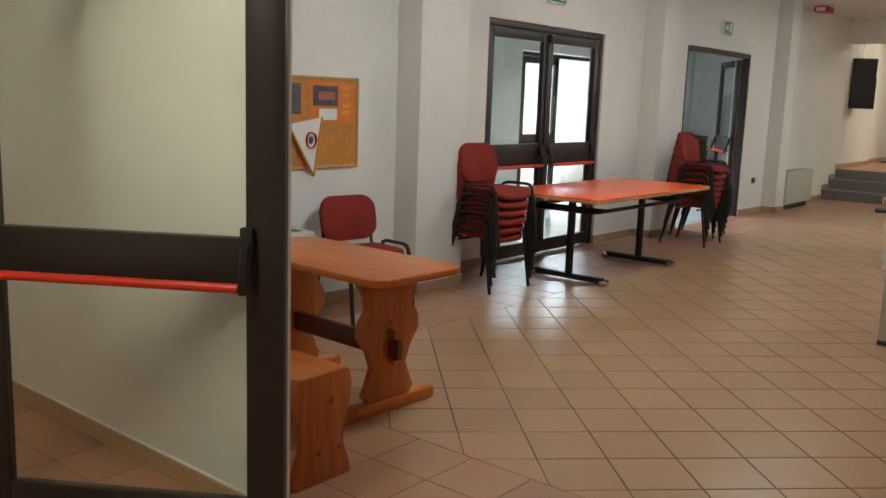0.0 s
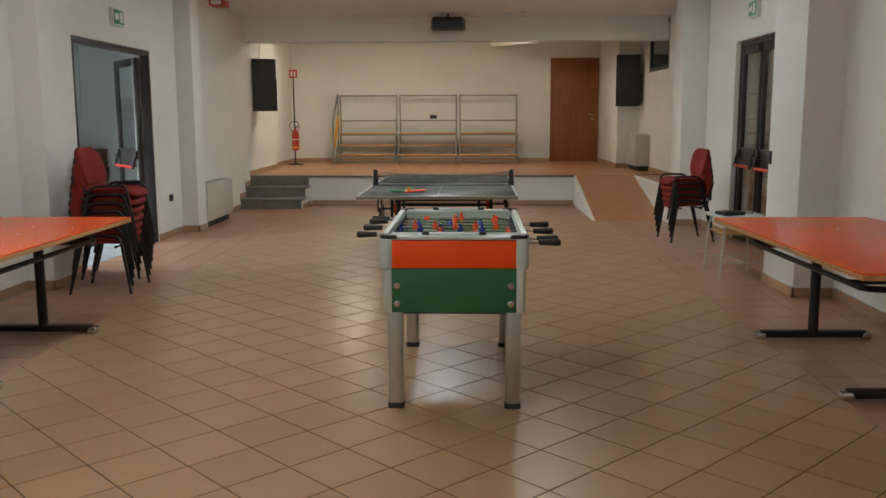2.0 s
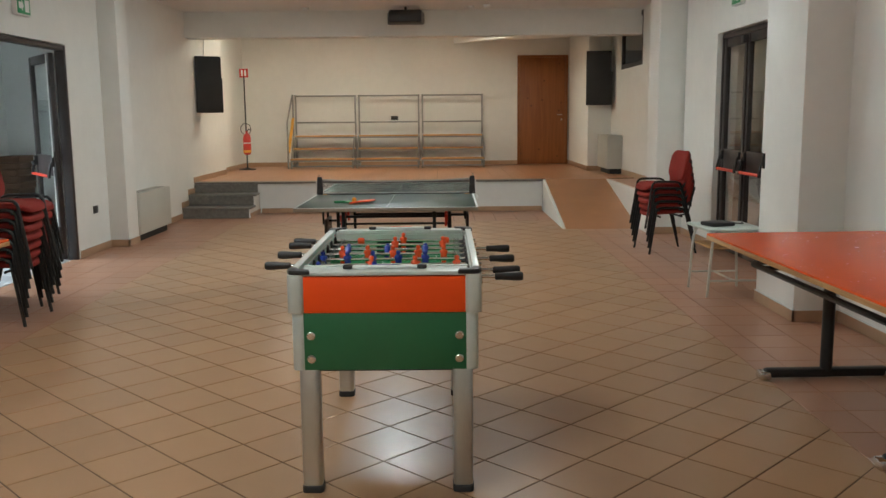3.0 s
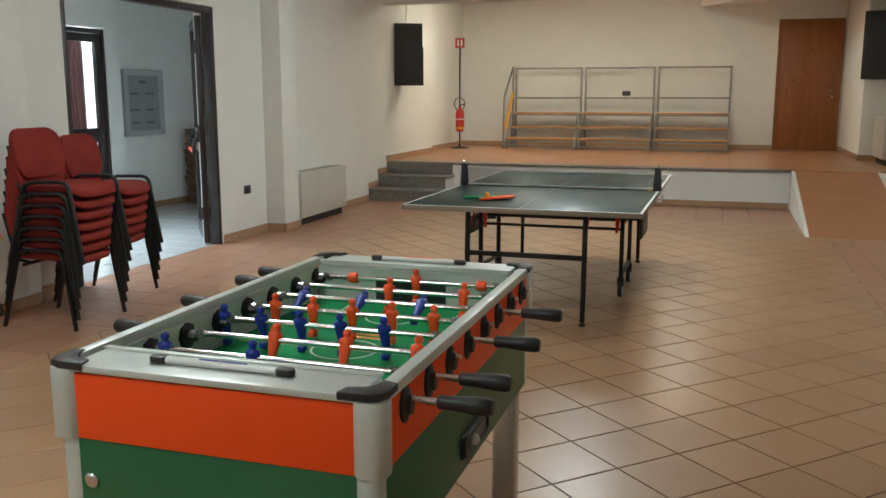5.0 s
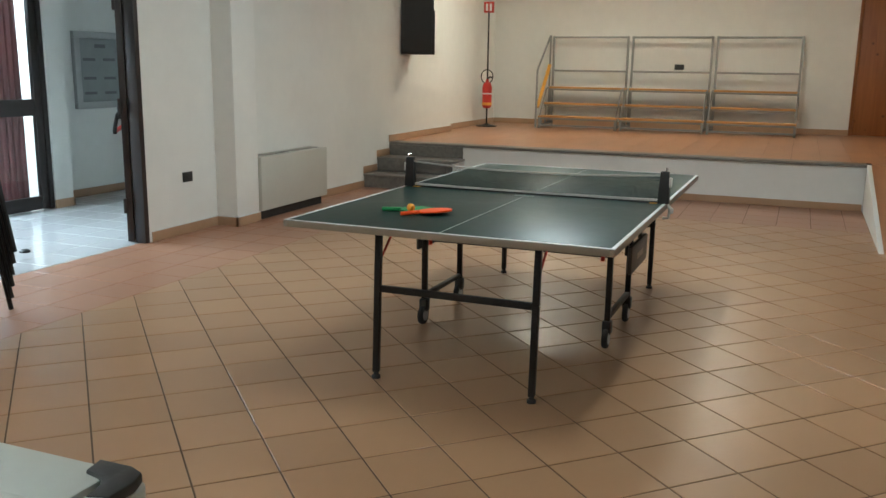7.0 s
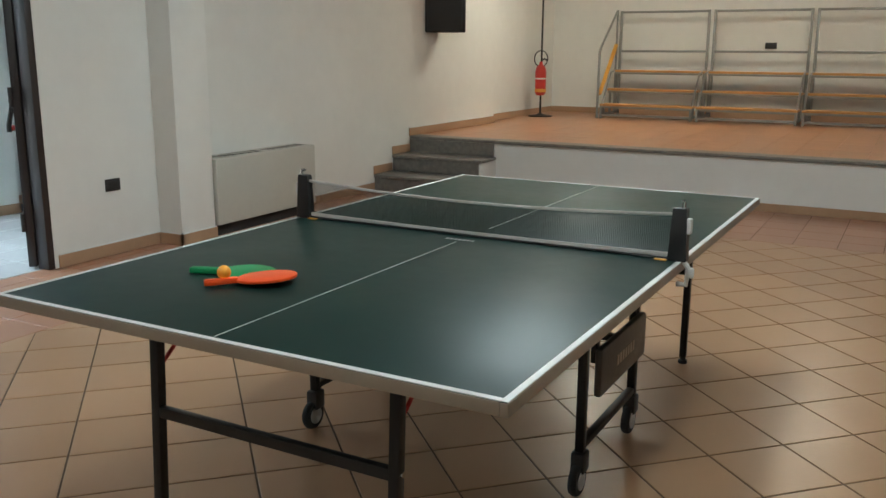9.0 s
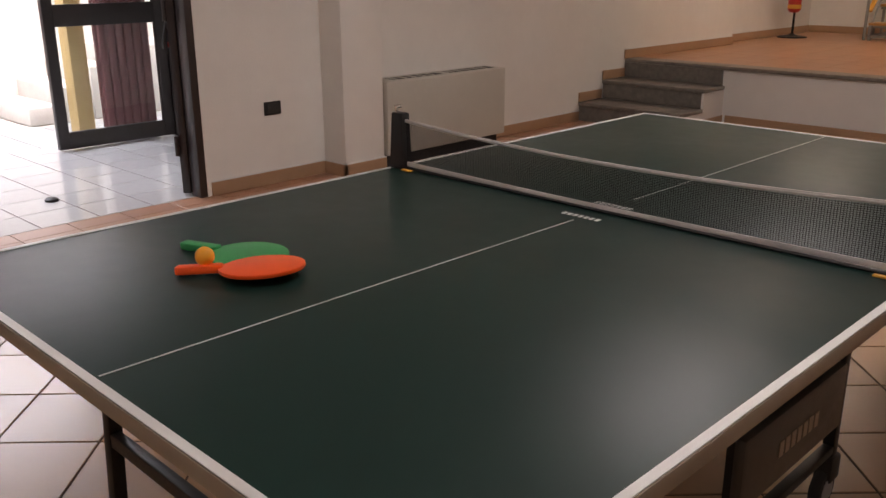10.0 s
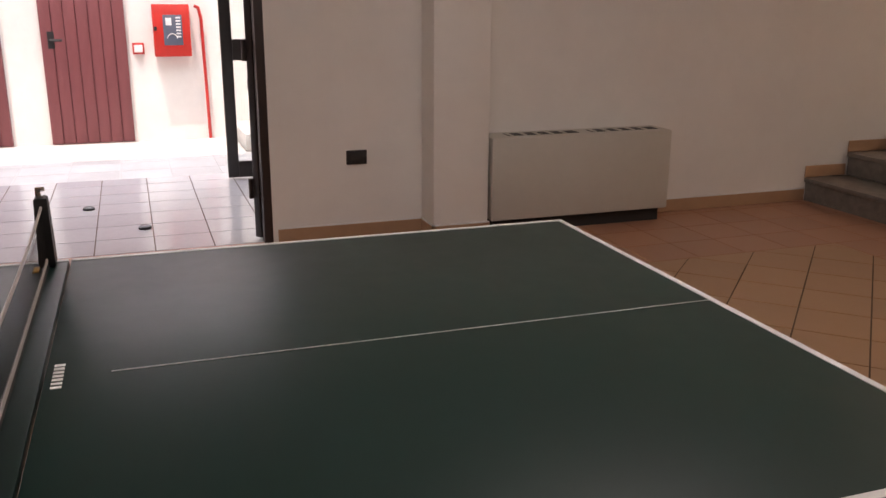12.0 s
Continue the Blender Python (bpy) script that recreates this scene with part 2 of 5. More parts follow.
def tube(bm, pts, r, seg=10, flat=1.0, closed=False):
    """A round (or flattened) bar swept along points."""
    pts = [Vector(p) for p in pts]
    n = len(pts)
    rings = []
    up = None
    for i, p in enumerate(pts):
        a = pts[(i - 1) % n] if closed or i else p
        b = pts[(i + 1) % n] if closed or i < n - 1 else p
        d = ((p - a).normalized() + (b - p).normalized())
        d = d.normalized() if d.length > 1e-6 else (b - a).normalized()
        if up is None:
            up = Vector((0, 0, 1)) if abs(d.z) < 0.9 else Vector((1, 0, 0))
        side = d.cross(up)
        if side.length < 1e-4:
            side = d.cross(Vector((0, 1, 0)))
        side.normalize()
        u = side.cross(d).normalized()
        up = u
        k = 1.0
        if (p - a).length > 1e-6 and (b - p).length > 1e-6:
            k = 1 / max(0.5, (p - a).normalized().dot(d))
        rings.append([bm.verts.new(p + side * (math.cos(q) * r * k) + u * (math.sin(q) * r * flat)) for q in [2 * math.pi * j / seg for j in range(seg)]])
    m = n if closed else n - 1
    for i in range(m):
        r0, r1 = rings[i], rings[(i + 1) % n]
        for j in range(seg):
            bm.faces.new((r0[j], r0[(j + 1) % seg], r1[(j + 1) % seg], r1[j]))
    if not closed:
        bm.faces.new(rings[0][::-1])
        bm.faces.new(rings[-1])
    return bm


def arc(c, r, a0, a1, n, plane="xy"):
    out = []
    for i in range(n + 1):
        a = radians(a0 + (a1 - a0) * i / n)
        u, v = r * math.cos(a), r * math.sin(a)
        out.append({"xy": (c[0] + u, c[1] + v, c[2]), "xz": (c[0] + u, c[1], c[2] + v), "yz": (c[0], c[1] + u, c[2] + v)}[plane])
    return out


def lathe(bm, profile, seg=20, centre=(0, 0, 0), axis="z"):
    """A turned body from (radius, height) pairs."""
    rings = []
    for rad, h in profile:
        ring = []
        for j in range(seg):
            a = 2 * math.pi * j / seg
            u, v = rad * math.cos(a), rad * math.sin(a)
            co = {"z": (u, v, h), "x": (h, u, v), "y": (u, h, v)}[axis]
            ring.append(bm.verts.new([co[k] + centre[k] for k in range(3)]))
        rings.append(ring)
    for r0, r1 in zip(rings, rings[1:]):
        for j in range(seg):
            bm.faces.new((r0[j], r0[(j + 1) % seg], r1[(j + 1) % seg], r1[j]))
    bm.faces.new(rings[0][::-1])
    bm.faces.new(rings[-1])
    return bm


def prism(bm, outline, z0, z1, r=0.0, m=None):
    """A plate of a given outline (x, y) between two heights."""
    t = bmesh.new()
    vs = [t.verts.new((x, y, z0)) for x, y in outline]
    f = t.faces.new(vs)
    ext = bmesh.ops.extrude_face_region(t, geom=[f])
    for v in ext["geom"]:
        if isinstance(v, bmesh.types.BMVert):
            v.co.z = z1
    bmesh.ops.recalc_face_normals(t, faces=t.faces)
    if r:
        bevel(t, [e for e in t.edges if abs(e.verts[0].co.z - e.verts[1].co.z) < 1e-6], r, 2)
    merge(bm, t, m)
    return bm


def rounded(x0, y0, x1, y1, r, n=5):
    out = []
    for cx, cy, a in ((x1 - r, y1 - r, 0), (x0 + r, y1 - r, 90), (x0 + r, y0 + r, 180), (x1 - r, y0 + r, 270)):
        for i in range(n + 1):
            q = radians(a + 90 * i / n)
            out.append((cx + r * math.cos(q), cy + r * math.sin(q)))
    return out


def part(name, bm, material, parent=None, label="", m=None, smooth=True):
    """Links a bmesh as one mesh object, under a thing or a part if one is given."""
    bmesh.ops.recalc_face_normals(bm, faces=bm.faces)
    me = bpy.data.meshes.new(name)
    bm.to_mesh(me)
    bm.free()
    me.materials.append(material)
    if smooth:
        me.shade_smooth()
        me.set_sharp_from_angle(angle=radians(38))
    ob = new(name, me)
    if parent is not None:
        ob.parent = parent
    if m is not None:
        ob.matrix_basis = m
    if label:
        ob["label"] = label
    return ob


def again(ob, m, parent=None):
    """Another part on the same mesh."""
    o = ob.copy()
    scene.collection.objects.link(o)
    o.parent = parent if parent is not None else ob.parent
    o.matrix_basis = m
    return o


def thing(name, m, label, category, group=""):
    e = new(name)
    e.empty_display_size = 0.1
    e.matrix_basis = m
    return tagged(e, label, category, group)


def setting(name, bm, material, label, category):
    return tagged(part(name, bm, material), label, category, kind="structure")


def B(lo, hi, r=0.0, seg=2):
    return box(bmesh.new(), lo, hi, r, seg)


def T(pts, r, seg=10, flat=1.0, closed=False):
    return tube(bmesh.new(), pts, r, seg, flat, closed)


# ---- the large structure ----
CEIL = 3.13
WL = -4.14
STAGE_Y, STAGE_Z, BACK = 17.41, 0.5, 22.0

# ground outside and the slab under the hall
bm = bmesh.new()
bmesh.ops.create_grid(bm, x_segments=8, y_segments=8, size=400)
for v in bm.verts:
    v.co.z = -0.35
setting("ground", bm, YARD, "pale paved ground outside the building", "ground")

floor = setting("floor", B((-4.202, -1.4, -0.2), (2.95, STAGE_Y, -0.003)), GROUT, "dark joints under the glazed hall floor", "floor")
hall_floor = setting("floor_lobby", B((-6.45, 4.6, -0.2), (-4.203, 16.3, -0.003)), GROUT, "joint bed of the lobby floor", "floor")
yard = setting("pavement", B((-8.5, 4.0, -0.25), (-6.46, 19.0, -0.012)), YARD, "sunlit pale paving of the courtyard", "pavement")

# left wall, with its piers, and the two door openings
bm = bmesh.new()
box(bm, (-4.32, -1.4, 0), (-4.10, 5.54, CEIL))
box(bm, (-4.32, 5.54, 0), (-3.86, 6.12, CEIL), 0.006)
box(bm, (-4.42, 6.12, 0), (-4.24, 6.88, CEIL))
box(bm, (-4.42, 6.88, 2.26), (-4.24, 8.95, CEIL))
box(bm, (-4.42, 8.95, 0), (-4.24, 9.85, CEIL))
box(bm, (-4.42, 9.85, 0), (-4.00, 10.24, CEIL), 0.006)
box(bm, (-4.42, 10.24, 0), (WL, 10.79, CEIL))
box(bm, (-4.36, 10.79, 2.28), (WL, 12.86, CEIL))
box(bm, (-4.36, 12.86, 0), (WL, 13.78, CEIL))
box(bm, (-4.36, 13.78, 0), (-3.92, 14.13, CEIL), 0.006)
box(bm, (-4.36, 14.13, 0), (WL + 0.01, 19.55, 3.6))
box(bm, (-4.42, 19.55, 0), (-4.29, BACK, 3.6))
setting("wall_west", bm, PLASTER, "white plastered wall with shallow piers", "wall")

bm = bmesh.new()
box(bm, (-4.42, BACK, 0), (3.2, BACK + 0.2, 3.6))
setting("wall_north", bm, PLASTER, "white plastered wall behind the stage", "wall")

# right wall: near stretch, pier, door bay, column, stage stretch
RW = 2.86
bm = bmesh.new()
box(bm, (2.67, -1.4, 0), (3.1, 9.60, CEIL))
box(bm, (2.34, 9.60, 0), (3.1, 10.36, CEIL), 0.006)
box(bm, (RW, 10.36, 0), (3.1, 11.72, CEIL))
box(bm, (RW, 11.72, 2.37), (3.1, 13.27, CEIL))
box(bm, (RW, 13.27, 0), (3.1, 14.50, CEIL))
box(bm, (2.44, 14.50, 0), (3.1, 15.05, STAGE_Z - 0.002))
box(bm, (2.53, 14.52, STAGE_Z - 0.01), (3.1, 15.05, CEIL), 0.006)
box(bm, (2.92, 15.05, 0), (3.14, 17.15, 3.6))
box(bm, (2.92, 17.15, 0), (3.14, 18.75, 2.27))
box(bm, (2.92, 17.15, 3.10), (3.14, 18.75, 3.6))
box(bm, (2.92, 18.75, 0), (3.14, 19.60, 3.6))
box(bm, (2.50, 19.60, 0), (3.14, BACK, 3.6), 0.006)
setting("wall_east", bm, PLASTER, "white plastered wall with piers and a high window", "wall")

bm = bmesh.new()
box(bm, (-4.10, 2.33, 0), (-1.655, 2.385, CEIL), 0.004)
box(bm, (0.95, 2.33, 0), (2.67, 2.45, CEIL), 0.008)
box(bm, (-1.655, 2.33, 2.40), (0.95, 2.45, CEIL))
setting("wall_entrance", bm, PLASTER, "white partition wall beside the entrance", "wall")
setting("wall_south", B((-4.32, -1.6, 0), (3.1, -1.4, CEIL)), PLASTER, "plain white wall closing the entrance lobby", "wall")

bm = bmesh.new()
box(bm, (-4.42, -1.6, CEIL), (3.14, 17.30, CEIL + 0.2))
setting("ceiling", bm, CEILING, "flat painted ceiling of the hall", "ceiling")
bm = bmesh.new()
box(bm, (-4.42, 17.30, 2.74), (3.14, 17.62, 3.6))
setting("beam", bm, PLASTER, "deep plastered beam over the stage front", "beam")
bm = bmesh.new()
box(bm, (-4.42, 17.62, 3.25), (3.14, BACK + 0.2, 3.45))
setting("ceiling_stage", bm, CEILING, "painted ceiling above the stage", "ceiling")
# slanting soffit above the stage
bm = bmesh.new()
vs = [(0.1, BACK, 3.0), (2.5, BACK, 3.12), (2.5, 17.62, 2.80), (1.6, 17.62, 2.80)]
lo = [bm.verts.new(v) for v in vs]
hi = [bm.verts.new((x, y, 3.25)) for x, y, z in vs]
bm.faces.new(lo)
bm.faces.new(hi[::-1])
for i in range(4):
    bm.faces.new((lo[i], lo[(i + 1) % 4], hi[(i + 1) % 4], hi[i]))
setting("soffit", bm, PLASTER, "slanting white soffit above the stage", "ceiling")

# stage, steps, ramp and the low platform beside it
bm = bmesh.new()
box(bm, (-4.18, STAGE_Y + 0.02, 0), (1.43, STAGE_Y + 0.2, STAGE_Z - 0.03))
setting("stage_front", bm, PLASTER, "white plastered front of the low stage", "wall")
bm = bmesh.new()
box(bm, (-4.29, STAGE_Y + 0.2, 0.1), (2.92, BACK, STAGE_Z - 0.004))
box(bm, (1.43, STAGE_Y, 0.1), (2.92, STAGE_Y + 0.2, STAGE_Z - 0.004))
stage = setting("stage", bm, GROUT, "raised stage with a brown tiled floor", "stage")
setting("stage_edge", B((-3.10, STAGE_Y - 0.012, STAGE_Z - 0.03), (1.43, STAGE_Y + 0.21, STAGE_Z + 0.001), 0.006), GRANITE, "dark stone nosing along the stage edge", "trim")
steps = setting("stairs", B((-4.128, STAGE_Y, 0), (-3.121, STAGE_Y + 0.02, STAGE_Z - 0.032)), GRANITE, "three grey granite steps up to the stage", "stairs")
for i, (y0, z) in enumerate(((16.68, 0.167), (17.045, 0.333), (17.41, 0.5))):
    part("riser", B((-4.128, y0 + 0.02, z - 0.167), (-3.121, y0 + 0.04 + (0.33 if i < 2 else -0.015), z - 0.032)), GRANITE, steps)
    part("tread", B((-4.128, y0, z - 0.031), (-3.085, y0 + (0.364 if i < 2 else 0.21), z + 0.001), 0.006), GRANITE, steps)
    if i < 2:
        part("cheek", B((-3.12, y0 + 0.02, 0), (-3.10, y0 + 0.384, z - 0.032)), PLASTER, steps, "white plastered cheek")
RAMP0 = 15.05
bm = bmesh.new()
vs = [(1.43, RAMP0, 0.0), (1.43, STAGE_Y, 0.0), (1.43, STAGE_Y, STAGE_Z)]
a = [bm.verts.new(v) for v in vs]
b = [bm.verts.new((1.47, y, z)) for x, y, z in vs]
bm.faces.new(a)
bm.faces.new(b[::-1])
for i in range(3):
    bm.faces.new((a[i], a[(i + 1) % 3], b[(i + 1) % 3], b[i]))
setting("ramp_side", bm, PLASTER, "white plastered cheek of the ramp", "wall")
bm = bmesh.new()
vs = [(1.471, RAMP0 - 0.02, -0.004), (1.471, STAGE_Y, -0.004), (1.471, STAGE_Y, STAGE_Z - 0.004)]
a = [bm.verts.new(v) for v in vs]
b = [bm.verts.new((2.44, y, z)) for x, y, z in vs]
bm.faces.new(a)
bm.faces.new(b[::-1])
for i in range(3):
    bm.faces.new((a[i], a[(i + 1) % 3], b[(i + 1) % 3], b[i]))
setting("ramp", bm, STAGE_TILE, "brown tiled ramp up to the stage", "ramp")
bm = bmesh.new()
box(bm, (2.441, 15.05, 0), (2.50, STAGE_Y, STAGE_Z - 0.002))
setting("platform_side", bm, PLASTER, "white plastered side of the low platform", "wall")
setting("platform", B((2.501, 15.05, 0), (2.92, STAGE_Y, STAGE_Z)), STAGE_TILE, "brown tiled platform beside the ramp", "platform")

# skirting along the walls
SK = 0.085
runs = [(-4.10, 2.62, -4.10, 5.54), (-4.10, 5.54, -3.86, 5.54), (-3.86, 5.54, -3.86, 6.12), (-4.24, 6.12, -4.24, 6.88), (-4.24, 8.95, -4.24, 9.85),
        (-4.24, 9.85, -4.00, 9.85), (-4.00, 9.85, -4.00, 10.24), (WL, 10.24, -4.00, 10.24), (WL, 10.24, WL, 10.79), (WL, 12.90, WL, 13.78), (WL, 13.78, -3.92, 13.78), (-3.92, 13.78, -3.92, 14.13),
        (WL + 0.01, 14.13, WL + 0.01, 16.68), (2.67, 2.62, 2.67, 9.60), (2.67, 9.60, 2.34, 9.60), (2.34, 9.60, 2.34, 10.36), (RW, 10.36, RW, 11.72),
        (RW, 13.27, RW, 14.50), (RW, 14.50, 2.44, 14.50), (-4.10, 2.33, -1.67, 2.33)]
high = [(WL + 0.01, STAGE_Y, WL + 0.01, 19.55), (-4.29, 19.55, -4.29, BACK), (-4.29, BACK, 1.44, BACK), (2.50, 19.60, 2.50, BACK), (2.50, 19.60, 2.92, 19.60), (2.92, STAGE_Y, 2.92, 19.60), (2.92, 15.05, 2.92, STAGE_Y), (2.44, BACK, 2.50, BACK)]
t = 0.011
for n_i, (rs, z0) in enumerate(((runs, 0.0), (high, STAGE_Z))):
    bm = bmesh.new()
    for x0, y0, x1, y1 in rs:
        box(bm, (min(x0, x1) - t, min(y0, y1) - t, z0), (max(x0, x1) + t, max(y0, y1) + t, z0 + SK), 0.003, 1)
    joint = bmesh.new()
    for x0, y0, x1, y1 in rs:
        box(joint, (min(x0, x1) - 0.009, min(y0, y1) - 0.009, z0 + SK), (max(x0, x1) + 0.009, max(y0, y1) + 0.009, z0 + SK + 0.007))
    setting("trim" if n_i == 0 else "trim_stage", joint, WHITE_LINE, "thin white joint along the top of the skirting", "trim")
    setting("baseboard" if n_i == 0 else "baseboard_stage", bm, SKIRT, "brown tile skirting with a pale joint on top", "skirting")
bm = bmesh.new()
box(bm, (-3.07, STAGE_Y + 0.008, 0), (1.42, STAGE_Y + 0.03, 0.075), 0.003, 1)
box(bm, (-3.099, 16.70, 0), (-3.088, STAGE_Y + 0.007, 0.075), 0.003, 1)
setting("baseboard_front", bm, SKIRT, "brown tile skirting below the stage", "skirting")
for i, (y0, z) in enumerate(((16.68, 0.167), (17.045, 0.333))):
    setting("baseboard_step", B((-4.129, y0 + 0.001, z + 0.002), (-4.117, y0 + 0.36, z + SK), 0.003, 1), SKIRT, "brown tile skirting above a step", "skirting")

# the lobby beyond the doors
bm = bmesh.new()
box(bm, (-6.32, 4.4, 0), (-6.14, 10.15, CEIL))
box(bm, (-6.32, 10.15, 2.20), (-6.14, 13.85, CEIL))
box(bm, (-6.32, 13.85, 0), (-6.14, 14.08, CEIL))
box(bm, (-6.70, 14.08, 0), (-6.50, 16.3, CEIL))
box(bm, (-6.70, 14.00, 0), (-6.33, 14.08, CEIL))
box(bm, (-6.70, 16.3, 0), (-4.36, 16.5, CEIL))
box(bm, (-6.32, 4.4, 0), (-4.43, 4.58, CEIL))
setting("wall_lobby", bm, PLASTER, "white plastered lobby wall", "wall")
setting("ceiling_lobby", B((-6.70, 4.4, CEIL), (-4.43, 16.5, CEIL + 0.2)), CEILING, "painted lobby ceiling", "ceiling")
bm = bmesh.new()
for x0, y0, x1, y1 in ((-6.14, 13.85, -6.14, 14.08), (-6.50, 14.08, -6.14, 14.08), (-6.50, 14.08, -6.50, 16.3), (-6.14, 4.6, -6.14, 10.14)):
    box(bm, (min(x0, x1) - t, min(y0, y1) - t, 0), (max(x0, x1) + t, max(y0, y1) + t, SK), 0.003, 1)
setting("baseboard_lobby", bm, SKIRT, "brown tile skirting in the lobby", "skirting")
bm = bmesh.new()
box(bm, (-8.75, 3.0, -0.3), (-8.5, 20.0, 2.6))
setting("wall_courtyard", bm, OUTWALL, "pale sunlit courtyard wall", "wall")


# ---- lamps ----
# assumed, unseen luminaires on the ceilings: x, y and the height of the ceiling
LAMPS = [(-1.6, 4.8, CEIL, 13), (-1.9, 8.2, CEIL, 9), (0.4, 11.2, CEIL, 5), (-0.75, 13.75, CEIL, 18), (-2.6, 19.4, 3.25, 12), (0.0, 19.4, 3.25, 7), (-1.5, 0.6, CEIL, 10)]
WARM, ENTRY, COOL = (1.0, 0.93, 0.76), (1.0, 0.93, 0.72), (0.94, 1.0, 1.0)
for lx, ly, lz, watts in LAMPS:
    area_lamp("ceiling_lamp_light", lx, ly, lz - 0.095, 0.26, 1.15, watts, WARM if ly > 18 else ENTRY if ly < 2 else COOL)
# added lamp, out of view, standing in for sky light through the open lobby doors
day = area_lamp("sky_light", -7.4, 12.0, 2.75, 3.2, 0.9, 146, (0.76, 0.90, 1.0))
day.matrix_world = look((-7.4, 12.0, 2.75), (-3.0, 12.0, 0.0))

# unseen closed box, added to keep the east door and high window dark
bm = bmesh.new()
box(bm, (5.2, 9.6, -0.2), (5.4, 20.0, 3.6))
box(bm, (3.1, 9.4, -0.2), (5.4, 9.6, 3.6))
box(bm, (3.14, 19.8, -0.2), (5.4, 20.0, 3.6))
setting("wall_store", bm, PLASTER, "added plain wall that keeps the glass of the door dark", "wall")
setting("ceiling_store", B((3.14, 9.4, 3.46), (5.4, 20.0, 3.6)), CEILING, "added plain ceiling that shuts out light behind the door", "ceiling")
setting("floor_store", B((2.951, 9.4, -0.2), (5.4, 20.0, -0.002)), BORDER, "tiled floor of the added dark box behind the door", "floor")


# ---- doors ----
def leaf(parent, w, h, m, bar_side=-1, name="leaf", bar=True, mid=(0.90, 1.12), low=0.14, hinge=0.0):
    """A glazed aluminium door leaf, x along its width, y its thickness."""
    st, th = 0.085, 0.052
    frame_bm = bmesh.new()
    box(frame_bm, (0, -th / 2, 0.012), (st, th / 2, h), 0.005)
    box(frame_bm, (w - st, -th / 2, 0.012), (w + hinge, th / 2, h), 0.005)
    box(frame_bm, (st, -th / 2 + 0.002, h - 0.09), (w - st, th / 2 - 0.002, h), 0.004)
    box(frame_bm, (st, -th / 2 + 0.002, mid[0]), (w - st, th / 2 - 0.002, mid[1]), 0.004)
    box(frame_bm, (st, -th / 2 + 0.002, 0.012), (w - st, th / 2 - 0.002, low), 0.004)
    lf = part(name, frame_bm, DARK_ALU, parent, m=m)
    for z0, z1 in ((low, mid[0]), (mid[1], h - 0.09)):
        g = part("pane", B((st - 0.006, -0.004, z0 - 0.006), (w - st + 0.006, 0.004, z1 + 0.006)), GLASS, lf, smooth=False)
        g.visible_shadow = False
    if bar:
        y = bar_side * 0.085
        zb = mid[0] + 0.005
        part("push_bar", T([(0.09, y, zb), (w - 0.09, y, zb)], 0.017, 12), RED_BAR, lf, "red push bar")
        for x in (0.075, w - 0.075):
            bm = bmesh.new()
            tube(bm, [(x, bar_side * 0.03, zb + 0.16), (x, bar_side * 0.06, zb + 0.13), (x, y, zb + 0.02), (x, y, zb - 0.02)], 0.016, 8)
            box(bm, (x - 0.022, min(0.024 * bar_side, 0.055 * bar_side), zb + 0.10), (x + 0.022, max(0.024 * bar_side, 0.055 * bar_side), zb + 0.2), 0.006)
            part("bar_arm", bm, BLACK, lf)
    return lf


def door_frame(parent, w, h, m, depth=0.07):
    bm = bmesh.new()
    box(bm, (-0.05, -depth / 2, 0), (0.0, depth / 2, h + 0.05), 0.004)
    box(bm, (w, -depth / 2, 0), (w + 0.05, depth / 2, h + 0.05), 0.004)
    box(bm, (0, -depth / 2, h), (w, depth / 2, h + 0.05), 0.004)
    return part("door_frame", bm, DARK_ALU, parent, m=m)


def double_door(name, m, w, h, label, side):
    e = thing(name, m, label, "door")
    e["kind"] = "structure"
    door_frame(e, w, h, Matrix())
    half = w / 2 - 0.004
    leaf(e, half, h - 0.004, pose(0.002, 0, 0), side)
    leaf(e, half, h - 0.004, pose(w / 2 + 0.002, 0, 0), side)
    bm = bmesh.new()
    box(bm, (w / 2 - 0.03, side * 0.03 - 0.012, 0.02), (w / 2 + 0.03, side * 0.03 + 0.012, h - 0.02), 0.004)
    box(bm, (w / 2 - 0.035, side * 0.05 - 0.03, h - 0.1), (w / 2 + 0.035, side * 0.05 + 0.03, h - 0.02), 0.008)
    part("meeting_stile", bm, DARK_ALU, e)
    bm = bmesh.new()
    tube(bm, [(w / 2 - 0.05, side * 0.03, 1.02), (w / 2 - 0.05, side * 0.085, 1.02), (w / 2 - 0.14, side * 0.09, 1.02)], 0.011, 8)
    part("door_handle", bm, BLACK, e)
    return e


# rz 90: local x runs along +y of the room
double_door("door_1", pose(-4.30, 6.93, 0, 0, 0, 90), 1.97, 2.20, "closed double door of dark aluminium and glass with red push bars", -1)
double_door("door_3", pose(2.95, 11.77, 0, 0, 0, 90), 1.45, 2.31, "closed dark glazed double door with red push bars", 1)

d2 = thing("door_2", pose(-4.19, 10.84, 0, 0, 0, 90), "open dark aluminium double door leading to the lobby", "door")
d2["kind"] = "structure"
door_frame(d2, 1.97, 2.22, Matrix(), 0.1)
open_leaf = leaf(d2, 0.95, 2.20, pose(1.95, 0.08, 0, 0, 0, 36), 1)
bm = bmesh.new()
tube(bm, [(0.86, 0.025, 1.03), (0.86, 0.085, 1.03), (0.72, 0.09, 1.0)], 0.013, 8)
part("door_handle", bm, BLACK, open_leaf, "black lever handle")
for k in range(3):
    part("hinge", T([(-0.012, 0.03, 0.25 + 0.8 * k), (-0.012, 0.03, 0.37 + 0.8 * k)], 0.014, 8), DARK_ALU, open_leaf)

